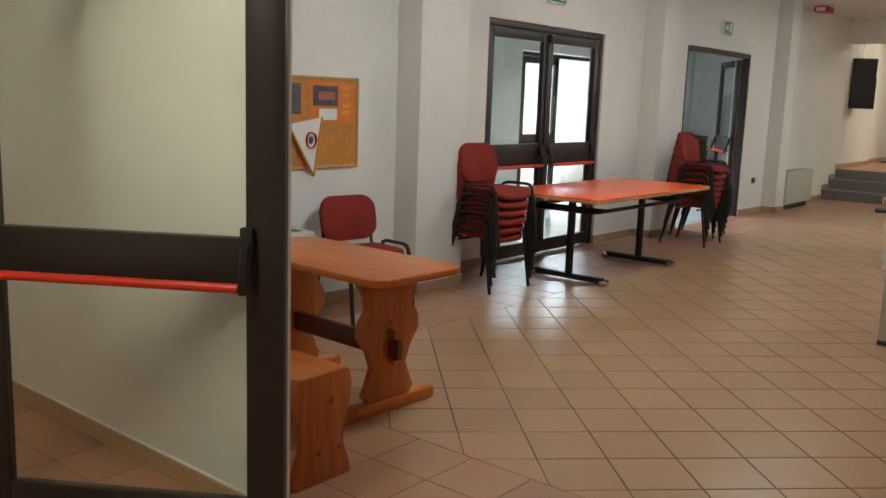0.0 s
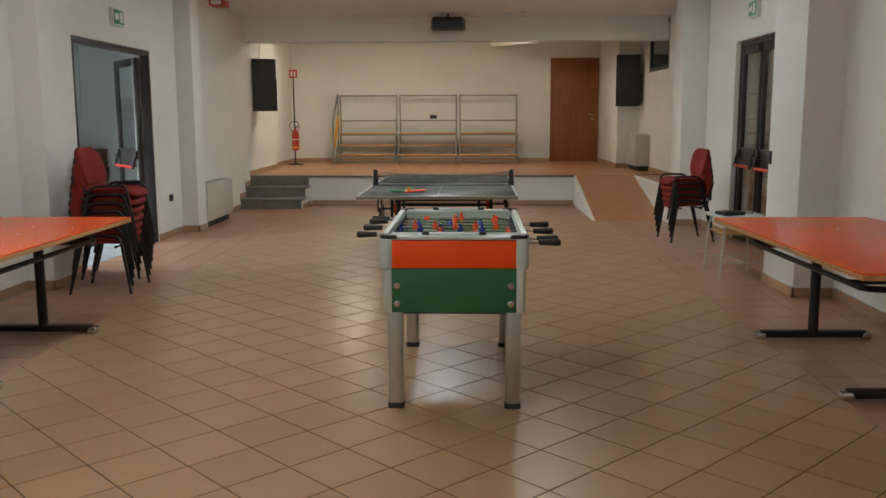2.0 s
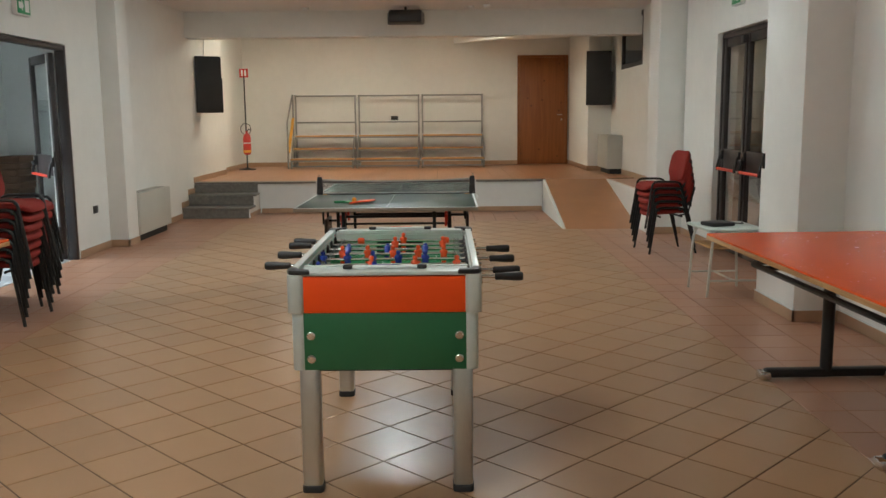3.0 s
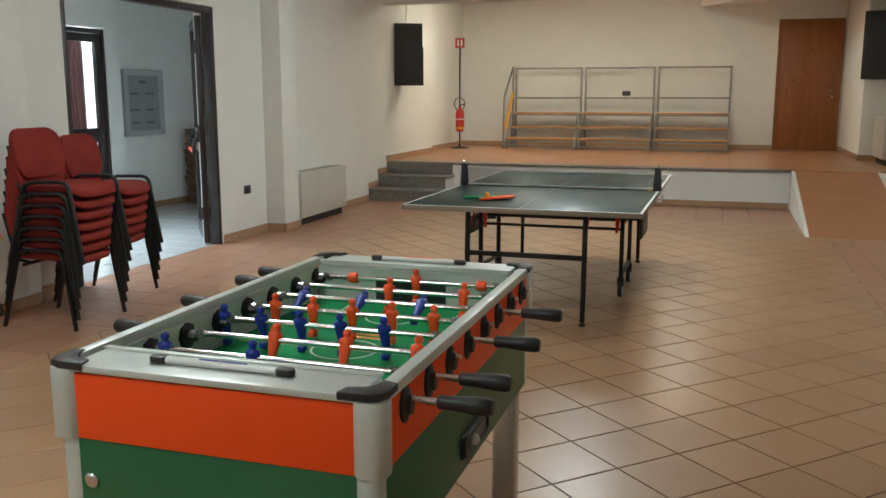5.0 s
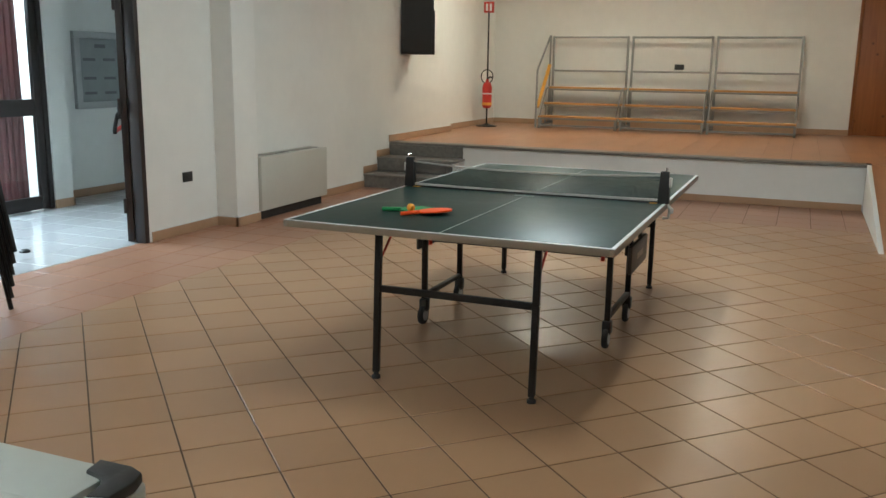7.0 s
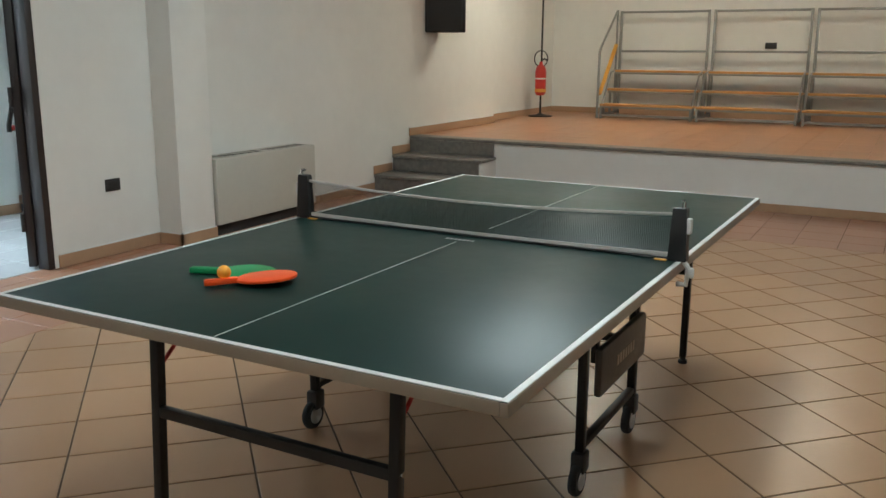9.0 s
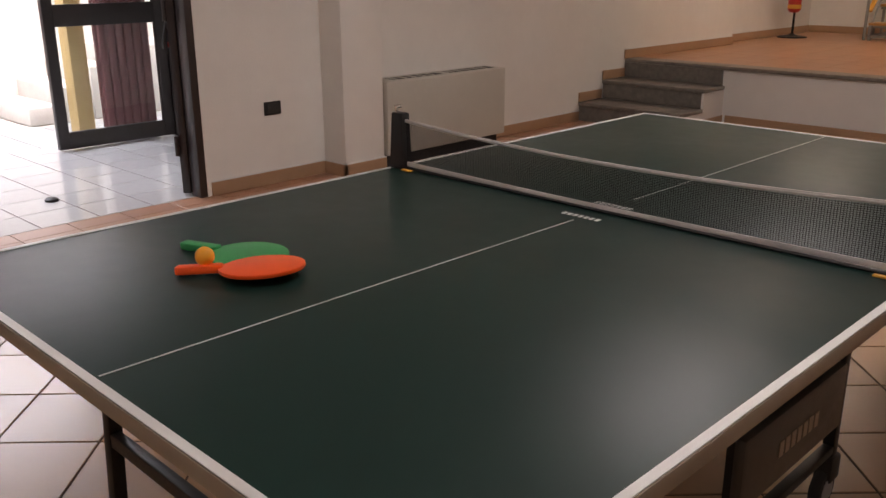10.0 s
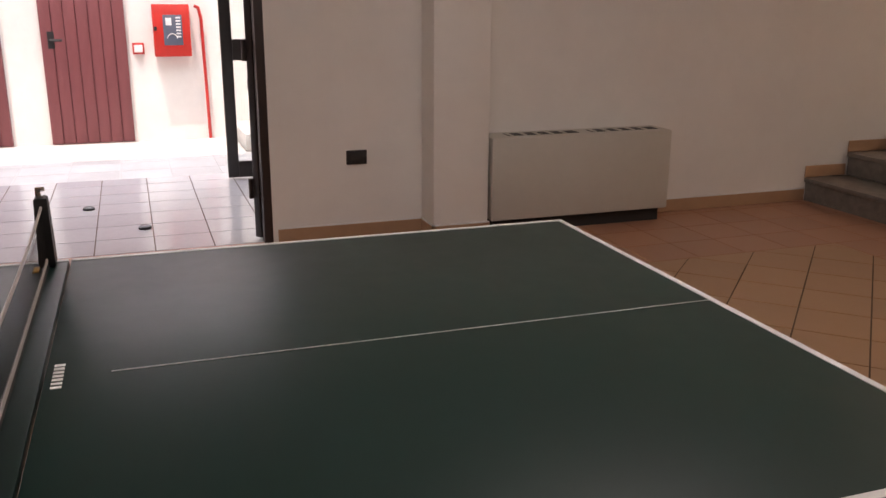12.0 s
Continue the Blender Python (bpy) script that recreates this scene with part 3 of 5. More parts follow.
# the entrance leaf, folded back against the partition
ang = math.degrees(math.atan2(2.352 - 1.81, -1.66 + 2.49))
d4 = thing("door_4", pose(-2.578, 1.753, 0, 0, 0, ang), "open glazed entrance door leaf with a red push bar", "door")
d4["kind"] = "structure"
leaf(d4, 1.06, 2.3, Matrix(), -1, mid=(0.882, 1.047), low=0.105, hinge=0.05)

# glazed lobby entrance, its middle standing open
d5 = thing("door_5", pose(-6.20, 10.20, 0, 0, 0, 90), "glazed lobby entrance with dark frames, its middle open", "door")
d5["kind"] = "structure"
door_frame(d5, 3.60, 2.13, Matrix(), 0.08)
leaf(d5, 0.90, 2.125, pose(0.002, 0, 0), -1, bar=False, mid=(0.93, 1.09))
leaf(d5, 0.975, 2.125, pose(2.62, 0, 0), -1, bar=False, mid=(0.93, 1.09))


# ---- chairs ----
def build_chair(m):
    c = thing("chair", m, "red upholstered stacking chair with a black steel frame", "chair", "stacking chairs")
    for sgn in (-1, 1):
        y = 0.25 * sgn
        pts = [(0.245, y * 1.04, 0.0), (0.19, y, 0.36), (0.178, y, 0.45)] + [(0.115 + 0.06 * math.cos(q), y, 0.458 + 0.045 * math.sin(q)) for q in [radians(a) for a in (20, 55, 90)]]
        pts += [(-0.08, y, 0.50), (-0.125, y, 0.485), (-0.15, y, 0.44), (-0.275, y * 1.04, 0.0)]
        part("side_frame", T(pts, 0.0165, 8, 0.75), BLACK_STEEL, c)
        part("back_post", T([(-0.10, 0.205 * sgn, 0.415), (-0.17, 0.205 * sgn, 0.425), (-0.205, 0.205 * sgn, 0.47), (-0.235, 0.205 * sgn, 0.60), (-0.265, 0.205 * sgn, 0.72)], 0.013, 8, 0.7), BLACK_STEEL, c)
    for x in (0.13, -0.11):
        part("cross_bar", T([(x, -0.25, 0.405), (x, 0.25, 0.405)], 0.011, 8), BLACK_STEEL, c)
    bm = bmesh.new()
    prism(bm, rounded(-0.205, -0.225, 0.225, 0.225, 0.09, 6), 0.425, 0.468, 0.014)
    bmesh.ops.subdivide_edges(bm, edges=[e for e in bm.edges if e.calc_length() > 0.2], cuts=3)
    for v in bm.verts:
        v.co.z += -0.55 * max(0.0, v.co.x - 0.1) ** 2 * 4 + 0.25 * v.co.y ** 2
    part("seat", bm, RED_FABRIC, c)
    bm = bmesh.new()
    prism(bm, rounded(-0.232, -0.152, 0.232, 0.165, 0.11, 7), -0.02, 0.02, 0.012)
    bmesh.ops.subdivide_edges(bm, edges=[e for e in bm.edges if e.calc_length() > 0.15], cuts=3)
    for v in bm.verts:
        v.co.z += 0.55 * v.co.x ** 2
    bmesh.ops.transform(bm, matrix=Matrix(((0, -0.20, 1, 0), (1, 0, 0, 0), (0, 1, 0.20, 0), (0, 0, 0, 1))), verts=bm.verts)
    bmesh.ops.translate(bm, vec=(-0.235, 0, 0.655), verts=bm.verts)
    part("backrest", bm, RED_FABRIC, c)
    bm = bmesh.new()
    prism(bm, rounded(-0.212, -0.138, 0.212, 0.15, 0.1, 6), -0.008, 0.004, 0.003)
    bmesh.ops.subdivide_edges(bm, edges=[e for e in bm.edges if e.calc_length() > 0.15], cuts=3)
    for v in bm.verts:
        v.co.z += 0.55 * v.co.x ** 2
    bmesh.ops.transform(bm, matrix=Matrix(((0, -0.20, 1, 0), (1, 0, 0, 0), (0, 1, 0.20, 0), (0, 0, 0, 1))), verts=bm.verts)
    bmesh.ops.translate(bm, vec=(-0.258, 0, 0.65), verts=bm.verts)
    part("back_shell", bm, BLACK, c)
    return c


chair = build_chair(pose(-3.68, 4.795, 0, 0, 0, -10))
rng = random.Random(4)
for sx, sy, turn, count, grp in ((-3.68, 6.25, -2, 6, "chair stack by the glazed door"), (-3.52, 9.93, 4, 7, "chair stack by the pier"), (-3.74, 10.62, 9, 6, "chair stack by the lobby door"), (2.27, 13.08, 186, 5, "chair stack beside the ramp")):
    for i in range(count):
        k = pose(sx, sy, 0, 0, 0, turn) @ pose(0.012 * i + rng.uniform(-0.004, 0.004), rng.uniform(-0.005, 0.005), 0.071 * i, 0, 0, rng.uniform(-0.8, 0.8))
        o = copy_thing(chair, k)
        o["group"] = grp
        o["label"] = "red stacking chair at the bottom of a stack" if i == 0 else "red upholstered chair stacked with others, black frame"


# ---- orange tables ----
def build_table(m, lx, ly, label):
    tb = thing("dining_table", m, label, "table", "orange tables")
    H = 0.775
    part("tabletop", prism(bmesh.new(), rounded(-lx / 2, -ly / 2, lx / 2, ly / 2, 0.02, 3), H - 0.011, H, 0.002), ORANGE_TOP, tb)
    part("edge_band", prism(bmesh.new(), rounded(-lx / 2 - 0.002, -ly / 2 - 0.002, lx / 2 + 0.002, ly / 2 + 0.002, 0.021, 3), H - 0.036, H - 0.0115, 0.002), EDGE_WOOD, tb, "bare wooden edge")
    for y in (-0.65, 0.65):
        part("column", T([(0, y, 0.05), (0, y, H - 0.05)], 0.04, 12, 0.8), BLACK_STEEL, tb)
        bm = bmesh.new()
        prism(bm, rounded(-0.36, y - 0.035, 0.36, y + 0.035, 0.03, 4), 0.012, 0.062, 0.015)
        foot = part("foot", bm, BLACK_STEEL, tb)
        for x in (-0.355, 0.355):
            bm = bmesh.new()
            box(bm, (x - 0.035, y - 0.037, 0.0), (x + 0.035, y + 0.037, 0.05), 0.012)
            part("foot_cap", bm, CHROME, foot, "shiny foot cap")
        part("bracket", B((-0.3, y - 0.03, H - 0.06), (0.3, y + 0.03, H - 0.036), 0.004), BLACK_STEEL, tb)
    r = rounded(-lx / 2 + 0.16, -0.86, lx / 2 - 0.16, 0.86, 0.10, 6)
    part("ring_rail", T([(x, y, 0.64) for x, y in r], 0.017, 8, 1.0, True), BLACK_STEEL, tb, "dark bent tube under the top")
    for y in (-0.65, 0.65):
        part("rail_arm", T([(-lx / 2 + 0.16, y, 0.64), (lx / 2 - 0.16, y, 0.64)], 0.014, 8), BLACK_STEEL, tb)
    return tb


build_table(pose(-3.35, 7.655, 0, 0, 0, 0), 1.0, 2.18, "long orange laminate table standing in front of the glazed door")
build_table(pose(2.00, 7.58, 0, 0, 0, 1.5), 1.1, 2.3, "long orange laminate table along the east wall")


# ---- pine table and bench ----
def lyre(bm, y0, z0, h, w, t, x):
    """A turned-looking plank support, cut to a wavy outline."""
    out = []
    prof = [(0.0, 0.30), (0.07, 0.36), (0.16, 0.30), (0.28, 0.24), (0.42, 0.31), (0.55, 0.44), (0.66, 0.42), (0.76, 0.33), (0.86, 0.34), (1.0, 0.47)]
    for k, hw in prof:
        out.append((hw * w, k * h))
    pts = [(a, b) for a, b in out] + [(-a, b) for a, b in reversed(out)]
    t0 = bmesh.new()
    prism(t0, pts, -t / 2, t / 2, 0.004)
    merge(bm, t0, Matrix(((0, 0, 1, x), (1, 0, 0, y0), (0, 1, 0, z0), (0, 0, 0, 1))))
    return bm


pt = thing("pine_table", pose(-2.60, 3.515, 0, 0, 0, -2), "varnished pine trestle table with wavy plank legs", "table")
part("tabletop", prism(bmesh.new(), [(x, y) for x, y in rounded(-0.60, -0.305, 0.60, 0.305, 0.09, 5)], 0.688, 0.724, 0.009), PINE, pt)
for x in (-0.36, 0.36):
    lg = part("plank_leg", lyre(bmesh.new(), 0, 0.06, 0.612, 0.46, 0.045, x), PINE_UP, pt)
    part("foot", prism(bmesh.new(), [(x - 0.035, -0.31), (x + 0.035, -0.31), (x + 0.04, 0), (x + 0.035, 0.31), (x - 0.035, 0.31), (x - 0.04, 0)], 0.0, 0.062, 0.01), PINE, pt)
    part("wedge", B((x - 0.06 if x < 0 else x + 0.022, -0.012, 0.24), (x - 0.022 if x < 0 else x + 0.06, 0.012, 0.42), 0.004), PINE_UP, pt)
    part("bearer", B((x - 0.03, -0.24, 0.668), (x + 0.03, 0.24, 0.69), 0.004), PINE, pt)
part("stretcher", B((-0.45, -0.018, 0.27), (0.45, 0.018, 0.37), 0.005), node_mat("dark_pine", (0.11, 0.032, 0.012), 0.4, vary=0.2, scale=8), pt, "dark stretcher")

def bench_end(x):
    """A broad end plank with softly waved edges, flush with the seat."""
    prof = [(0.0, 0.150), (0.03, 0.152), (0.08, 0.136), (0.14, 0.112), (0.20, 0.108), (0.27, 0.128), (0.33, 0.150), (0.39, 0.153), (0.435, 0.142), (0.452, 0.125)]
    pts = [(hw, z) for z, hw in prof] + [(-hw, z) for z, hw in reversed(prof)]
    return prism(bmesh.new(), pts, x - 0.02, x + 0.02, 0.004, Matrix(((0, 0, 1, 0), (1, 0, 0, 0), (0, 1, 0, 0), (0, 0, 0, 1))))


bn = thing("pine_bench", pose(-2.48, 2.715, 0), "low varnished pine bench beside the pine table", "bench")
part("seat", prism(bmesh.new(), rounded(-0.578, -0.142, 0.598, 0.142, 0.012, 3), 0.418, 0.449, 0.005), PINE, bn)
for x in (-0.60, 0.62):
    part("plank_leg", bench_end(x), PINE_UP, bn)
part("stretcher", B((-0.58, -0.015, 0.2), (0.60, 0.015, 0.29), 0.004), PINE, bn)

# ---- table football ----
FX, FY = 0.374, 0.672
fb = thing("football_table", pose(-0.421, 7.39, 0, 0, 0, -0.3), "table football cabinet in orange, green and silver", "football table")
for sx in (-1, 1):
    for sy in (-1, 1):
        x, y = sx * (FX - 0.071), sy * (FY - 0.055)
        bm = bmesh.new()
        prism(bm, rounded(x - 0.039, y - 0.039, x + 0.039, y + 0.039, 0.016, 3), 0.03, 0.52, 0.003)
        lg = part("leg", bm, ALU, fb)
        part("foot_pad", prism(bmesh.new(), rounded(x - 0.042, y - 0.042, x + 0.042, y + 0.042, 0.018, 3), 0.0, 0.03, 0.004), RUBBER, lg)
        x, y = sx * (FX - 0.03), sy * (FY - 0.03)
        part("corner_post", prism(bmesh.new(), rounded(x - 0.034, y - 0.034, x + 0.034, y + 0.034, 0.026, 5), 0.742, 0.893, 0.002), ALU_PAINT, fb)
        x, y = sx * (FX - 0.038), sy * (FY - 0.036)
        part("corner_post", prism(bmesh.new(), rounded(x - 0.028, y - 0.028, x + 0.028, y + 0.028, 0.022, 5), 0.512, 0.741, 0.002), ALU_PAINT, fb)
        bm = bmesh.new()
        a = sx * (FX + 0.004), sy * (FY + 0.004)
        ol = [(a[0], a[1] - sy * 0.082), (a[0] - sx * 0.030, a[1] - sy * 0.092), (a[0] - sx * 0.037, a[1] - sy * 0.06), (a[0] - sx * 0.052, a[1] - sy * 0.042), (a[0] - sx * 0.085, a[1] - sy * 0.034), (a[0] - sx * 0.092, a[1] - sy * 0.0), (a[0] - sx * 0.034, a[1]), (a[0] - sx * 0.010, a[1] - sy * 0.010), (a[0], a[1] - sy * 0.034)]
        prism(bm, ol, 0.894, 0.912, 0.004)
        part("corner_cap", bm, BLACK, fb, "black plastic corner cap")
for s in (-1, 1):
    # long sides
    x0, x1 = sorted((s * (FX - 0.008), s * (FX - 0.03)))
    part("side_panel", B((x0, -FY + 0.05, 0.742), (x1, FY - 0.05, 0.884), 0.002), FOOS_ORANGE, fb)
    part("lower_side_panel", B((x0 + 0.004 * (s < 0), -FY + 0.05, 0.512), (x1 - 0.004 * (s > 0), FY - 0.05, 0.741), 0.002), FOOS_GREEN, fb)
    part("inner_wall", B((min(s * (FX - 0.0305), s * (FX - 0.036)), -FY + 0.125, 0.775), (max(s * (FX - 0.0305), s * (FX - 0.036)), FY - 0.125, 0.884)), INNER, fb)
    bm = bmesh.new()
    xa, xb = sorted((s * (FX - 0.001), s * (FX - 0.031)))
    box(bm, (xa, -FY + 0.06, 0.883), (xb, FY - 0.06, 0.909), 0.004)
    part("top_rail", bm, ALU_PAINT, fb)
    # ends
    y0, y1 = sorted((s * (FY - 0.008), s * (FY - 0.03)))
    part("end_panel", B((-FX + 0.05, y0, 0.742), (FX - 0.05, y1, 0.885), 0.002), FOOS_ORANGE, fb)
    lower = part("lower_end_panel", B((-FX + 0.05, y0 + 0.004 * (s < 0), 0.512), (FX - 0.05, y1 - 0.004 * (s > 0), 0.741), 0.002), FOOS_GREEN, fb)
    for bx in (-0.29, 0.29):
        for bz in (0.557, 0.650):
            bm = bmesh.new()
            lathe(bm, [(0.017, 0.0), (0.017, 0.004), (0.012, 0.008)], 14, axis="y")
            part("bolt", bm, CHROME, lower, m=pose(bx, s * (FY - 0.012), bz, 0, 0, 0 if s > 0 else 180))
    bm = bmesh.new()
    ya, yb = sorted((s * FY, s * (FY - 0.135)))
    box(bm, (-FX + 0.05, ya, 0.889), (FX - 0.05, yb, 0.905), 0.004)
    yc, yd = sorted((s * (FY - 0.118), s * (FY - 0.135)))
    box(bm, (-FX + 0.046, yc, 0.904), (FX - 0.046, yd, 0.910), 0.003)
    top = part("end_top", bm, ALU_PAINT, fb)
    part("inner_end_wall", B((-FX + 0.046, min(s * (FY - 0.125), s * (FY - 0.14)), 0.775), (FX - 0.046, max(s * (FY - 0.125), s * (FY - 0.14)), 0.889)), INNER, fb)
    # flat black plate in place of the shaded goal opening
    goal = B((-0.12, min(s * (FY - 0.139), s * (FY - 0.144)), 0.785), (0.12, max(s * (FY - 0.139), s * (FY - 0.144)), 0.865), 0.0)
    part("goal", goal, BLACK, fb, "black plate painting the shade inside the goal mouth")
    yy = s * (FY - 0.065)
    cnt = part("score_slider", T([(-0.13, yy, 0.9135), (0.13, yy, 0.9135)], 0.008, 10), WHITE_PLASTIC, top, "white score slider")
    part("score_slider_end", prism(bmesh.new(), rounded(-0.165, yy - 0.012, -0.125, yy + 0.012, 0.010, 4), 0.906, 0.922, 0.004), BLACK, top)
    part("score_slider_end", prism(bmesh.new(), rounded(0.125, yy - 0.012, 0.165, yy + 0.012, 0.010, 4), 0.906, 0.922, 0.004), BLACK, top)
    part("score_mark", T([(-0.05, yy, 0.920), (0.06, yy, 0.920)], 0.003, 6), PLAYER_BLUE if s < 0 else PLAYER_RED, top)
part("cabinet_bottom", B((-FX + 0.04, -FY + 0.04, 0.50), (FX - 0.04, FY - 0.04, 0.52)), BLACK, fb)
part("playing_field", B((-FX + 0.036, -FY + 0.13, 0.76), (FX - 0.036, FY - 0.13, 0.776)), FIELD, fb, "glossy green playing field")
for pts, cl in (([(0.09 * math.cos(a), 0.09 * math.sin(a), 0.7768) for a in [2 * math.pi * i / 24 for i in range(24)]], True), ([(-0.32, 0, 0.7768), (0.32, 0, 0.7768)], False),
                ([(-0.19, -0.53, 0.7768), (-0.19, -0.37, 0.7768), (0.19, -0.37, 0.7768), (0.19, -0.53, 0.7768)], False), ([(-0.19, 0.53, 0.7768), (-0.19, 0.37, 0.7768), (0.19, 0.37, 0.7768), (0.19, 0.53, 0.7768)], False),
                ([(0.08 * math.cos(radians(a)), -0.36 + 0.08 * math.sin(radians(a)), 0.7768) for a in range(0, 181, 15)], False), ([(0.08 * math.cos(radians(a)), 0.36 - 0.08 * math.sin(radians(a)), 0.7768) for a in range(0, 181, 15)], False)):
    part("field_line", T(pts, 0.003, 4, 0.25, cl), WHITE_LINE, fb)
# the shaded ball hole is a black plate on the panel
bm = bmesh.new()
box(bm, (FX - 0.013, -0.115, 0.552), (FX - 0.004, 0.115, 0.612), 0.006)
ret = part("ball_return", bm, BLACK, fb, "black plate painting the dark inside of the ball return")
part("ball_chute", B((FX - 0.0045, -0.05, 0.562), (FX - 0.0035, 0.09, 0.592), 0.0), GREY_STEEL, ret, "worn steel chute")
part("ball_return_lip", T([(FX - 0.003, y, z) for y, z in rounded(-0.11, 0.557, 0.11, 0.607, 0.015, 3)], 0.006, 6, 1, True), BLACK_STEEL, ret)
bm = bmesh.new()
bmesh.ops.create_uvsphere(bm, u_segments=14, v_segments=8, radius=0.016)
part("ball", bm, WHITE_PLASTIC, ret, m=pose(FX - 0.004, -0.02, 0.574))


def player_mesh(material):
    """A plain pawn-like figure on a rod, feet down."""
    bm = bmesh.new()
    lathe(bm, [(0.004, 0.045), (0.010, 0.041), (0.012, 0.034), (0.009, 0.026), (0.007, 0.023), (0.019, 0.018), (0.021, 0.008), (0.017, -0.008), (0.013, -0.03), (0.011, -0.052), (0.012, -0.062)], 12)
    for v in bm.verts:
        if v.co.z < 0.02:
            v.co.y *= 0.7
    box(bm, (-0.011, -0.018, -0.08), (0.011, 0.013, -0.06), 0.004)
    bmesh.ops.recalc_face_normals(bm, faces=bm.faces)
    me = bpy.data.meshes.new("player")
    bm.to_mesh(me)
    bm.free()
    me.materials.append(material)
    me.shade_smooth()
    return me


P_RED, P_BLUE = player_mesh(PLAYER_RED), player_mesh(PLAYER_BLUE)
RZ = 0.857
# rod: place along the table, team, figures, lean, side of its grip, keeper
rods = [(-0.5285, "b", [-0.06], 0, 1, True), (-0.3775, "b", [-0.295, -0.06], 4, 1, False), (-0.2265, "r", [-0.085, 0.105, 0.288], -25, -1, False), (-0.0755, "b", [-0.315, -0.205, -0.09, 0.025, 0.147], -9, 1, False),
        (0.0755, "r", [-0.245, -0.127, -0.008, 0.11, 0.23], -3, -1, False), (0.2265, "b", [-0.235, -0.045, 0.14], 62, 1, False), (0.3775, "r", [-0.015, 0.225], -14, -1, False), (0.5285, "r", [0.02], 0, -1, True)]
for fx, fy in ((0.09, -0.19), (0.02, 0.15), (-0.2, -0.19)):
    for k in range(2):
        part("print_bar", B((fx - 0.06 + 0.015 * k, fy - 0.032 * k, 0.7755), (fx + 0.05 + 0.02 * k, fy - 0.032 * k + 0.016, 0.7768)), PRINT_YELLOW, fb, "yellow printed bar")
for y, team, xs, tilt, side, keeper in rods:
    long_end, short_end = side * (FX + 0.062), -side * (FX + 0.02)
    rod = part("rod", T([(short_end, y, RZ), (long_end, y, RZ)], 0.0075, 10), CHROME, fb, "chrome player rod")
    bm = bmesh.new()
    lathe(bm, [(0.010, 0.0), (0.015, 0.004), (0.0145, 0.02), (0.016, 0.05), (0.0185, 0.08), (0.0185, 0.105), (0.014, 0.113)], 14, axis="x")
    part("handle", bm, BLACK, rod, "black grip", m=pose(long_end, y, RZ, 0, 0, 0 if side > 0 else 180))
    for s in (-1, 1):
        bm = bmesh.new()
        lathe(bm, [(0.029, 0.0), (0.029, 0.005), (0.017, 0.010), (0.014, 0.018)], 16, axis="x")
        for v in bm.verts:
            v.co.z *= 1.35
        part("bearing", bm, BLACK, rod, m=pose(s * (FX - 0.008), y, RZ - 0.012, 0, 0, 0 if s > 0 else 180))
        bm = bmesh.new()
        lathe(bm, [(0.034, 0.0), (0.034, 0.007), (0.016, 0.011), (0.013, 0.032)], 8, axis="x")
        part("bearing", bm, BLACK, rod, m=pose(s * (FX - 0.036), y, RZ - 0.010, 0, 0, 180 if s > 0 else 0))
        part("spring", T([(s * (FX - 0.068) - s * 0.0012 * i, y + 0.0115 * math.cos(i * 0.9), RZ + 0.0115 * math.sin(i * 0.9)) for i in range(24)], 0.0022, 5), GREY_STEEL, rod)
        if keeper:
            bm = bmesh.new()
            lathe(bm, [(0.009, -0.018), (0.016, -0.014), (0.018, 0.0), (0.016, 0.014), (0.009, 0.018)], 12, axis="x")
            part("bumper", bm, PLAYER_RED if team == "r" else PLAYER_BLUE, rod, m=pose(s * 0.22 + xs[0], y, RZ))
    for x in xs:
        o = new("player", P_RED if team == "r" else P_BLUE)
        o.parent = rod
        o.matrix_basis = pose(x, y, RZ, tilt if team == "r" else -tilt, 0, 0) @ Matrix.Scale(0.93, 4)

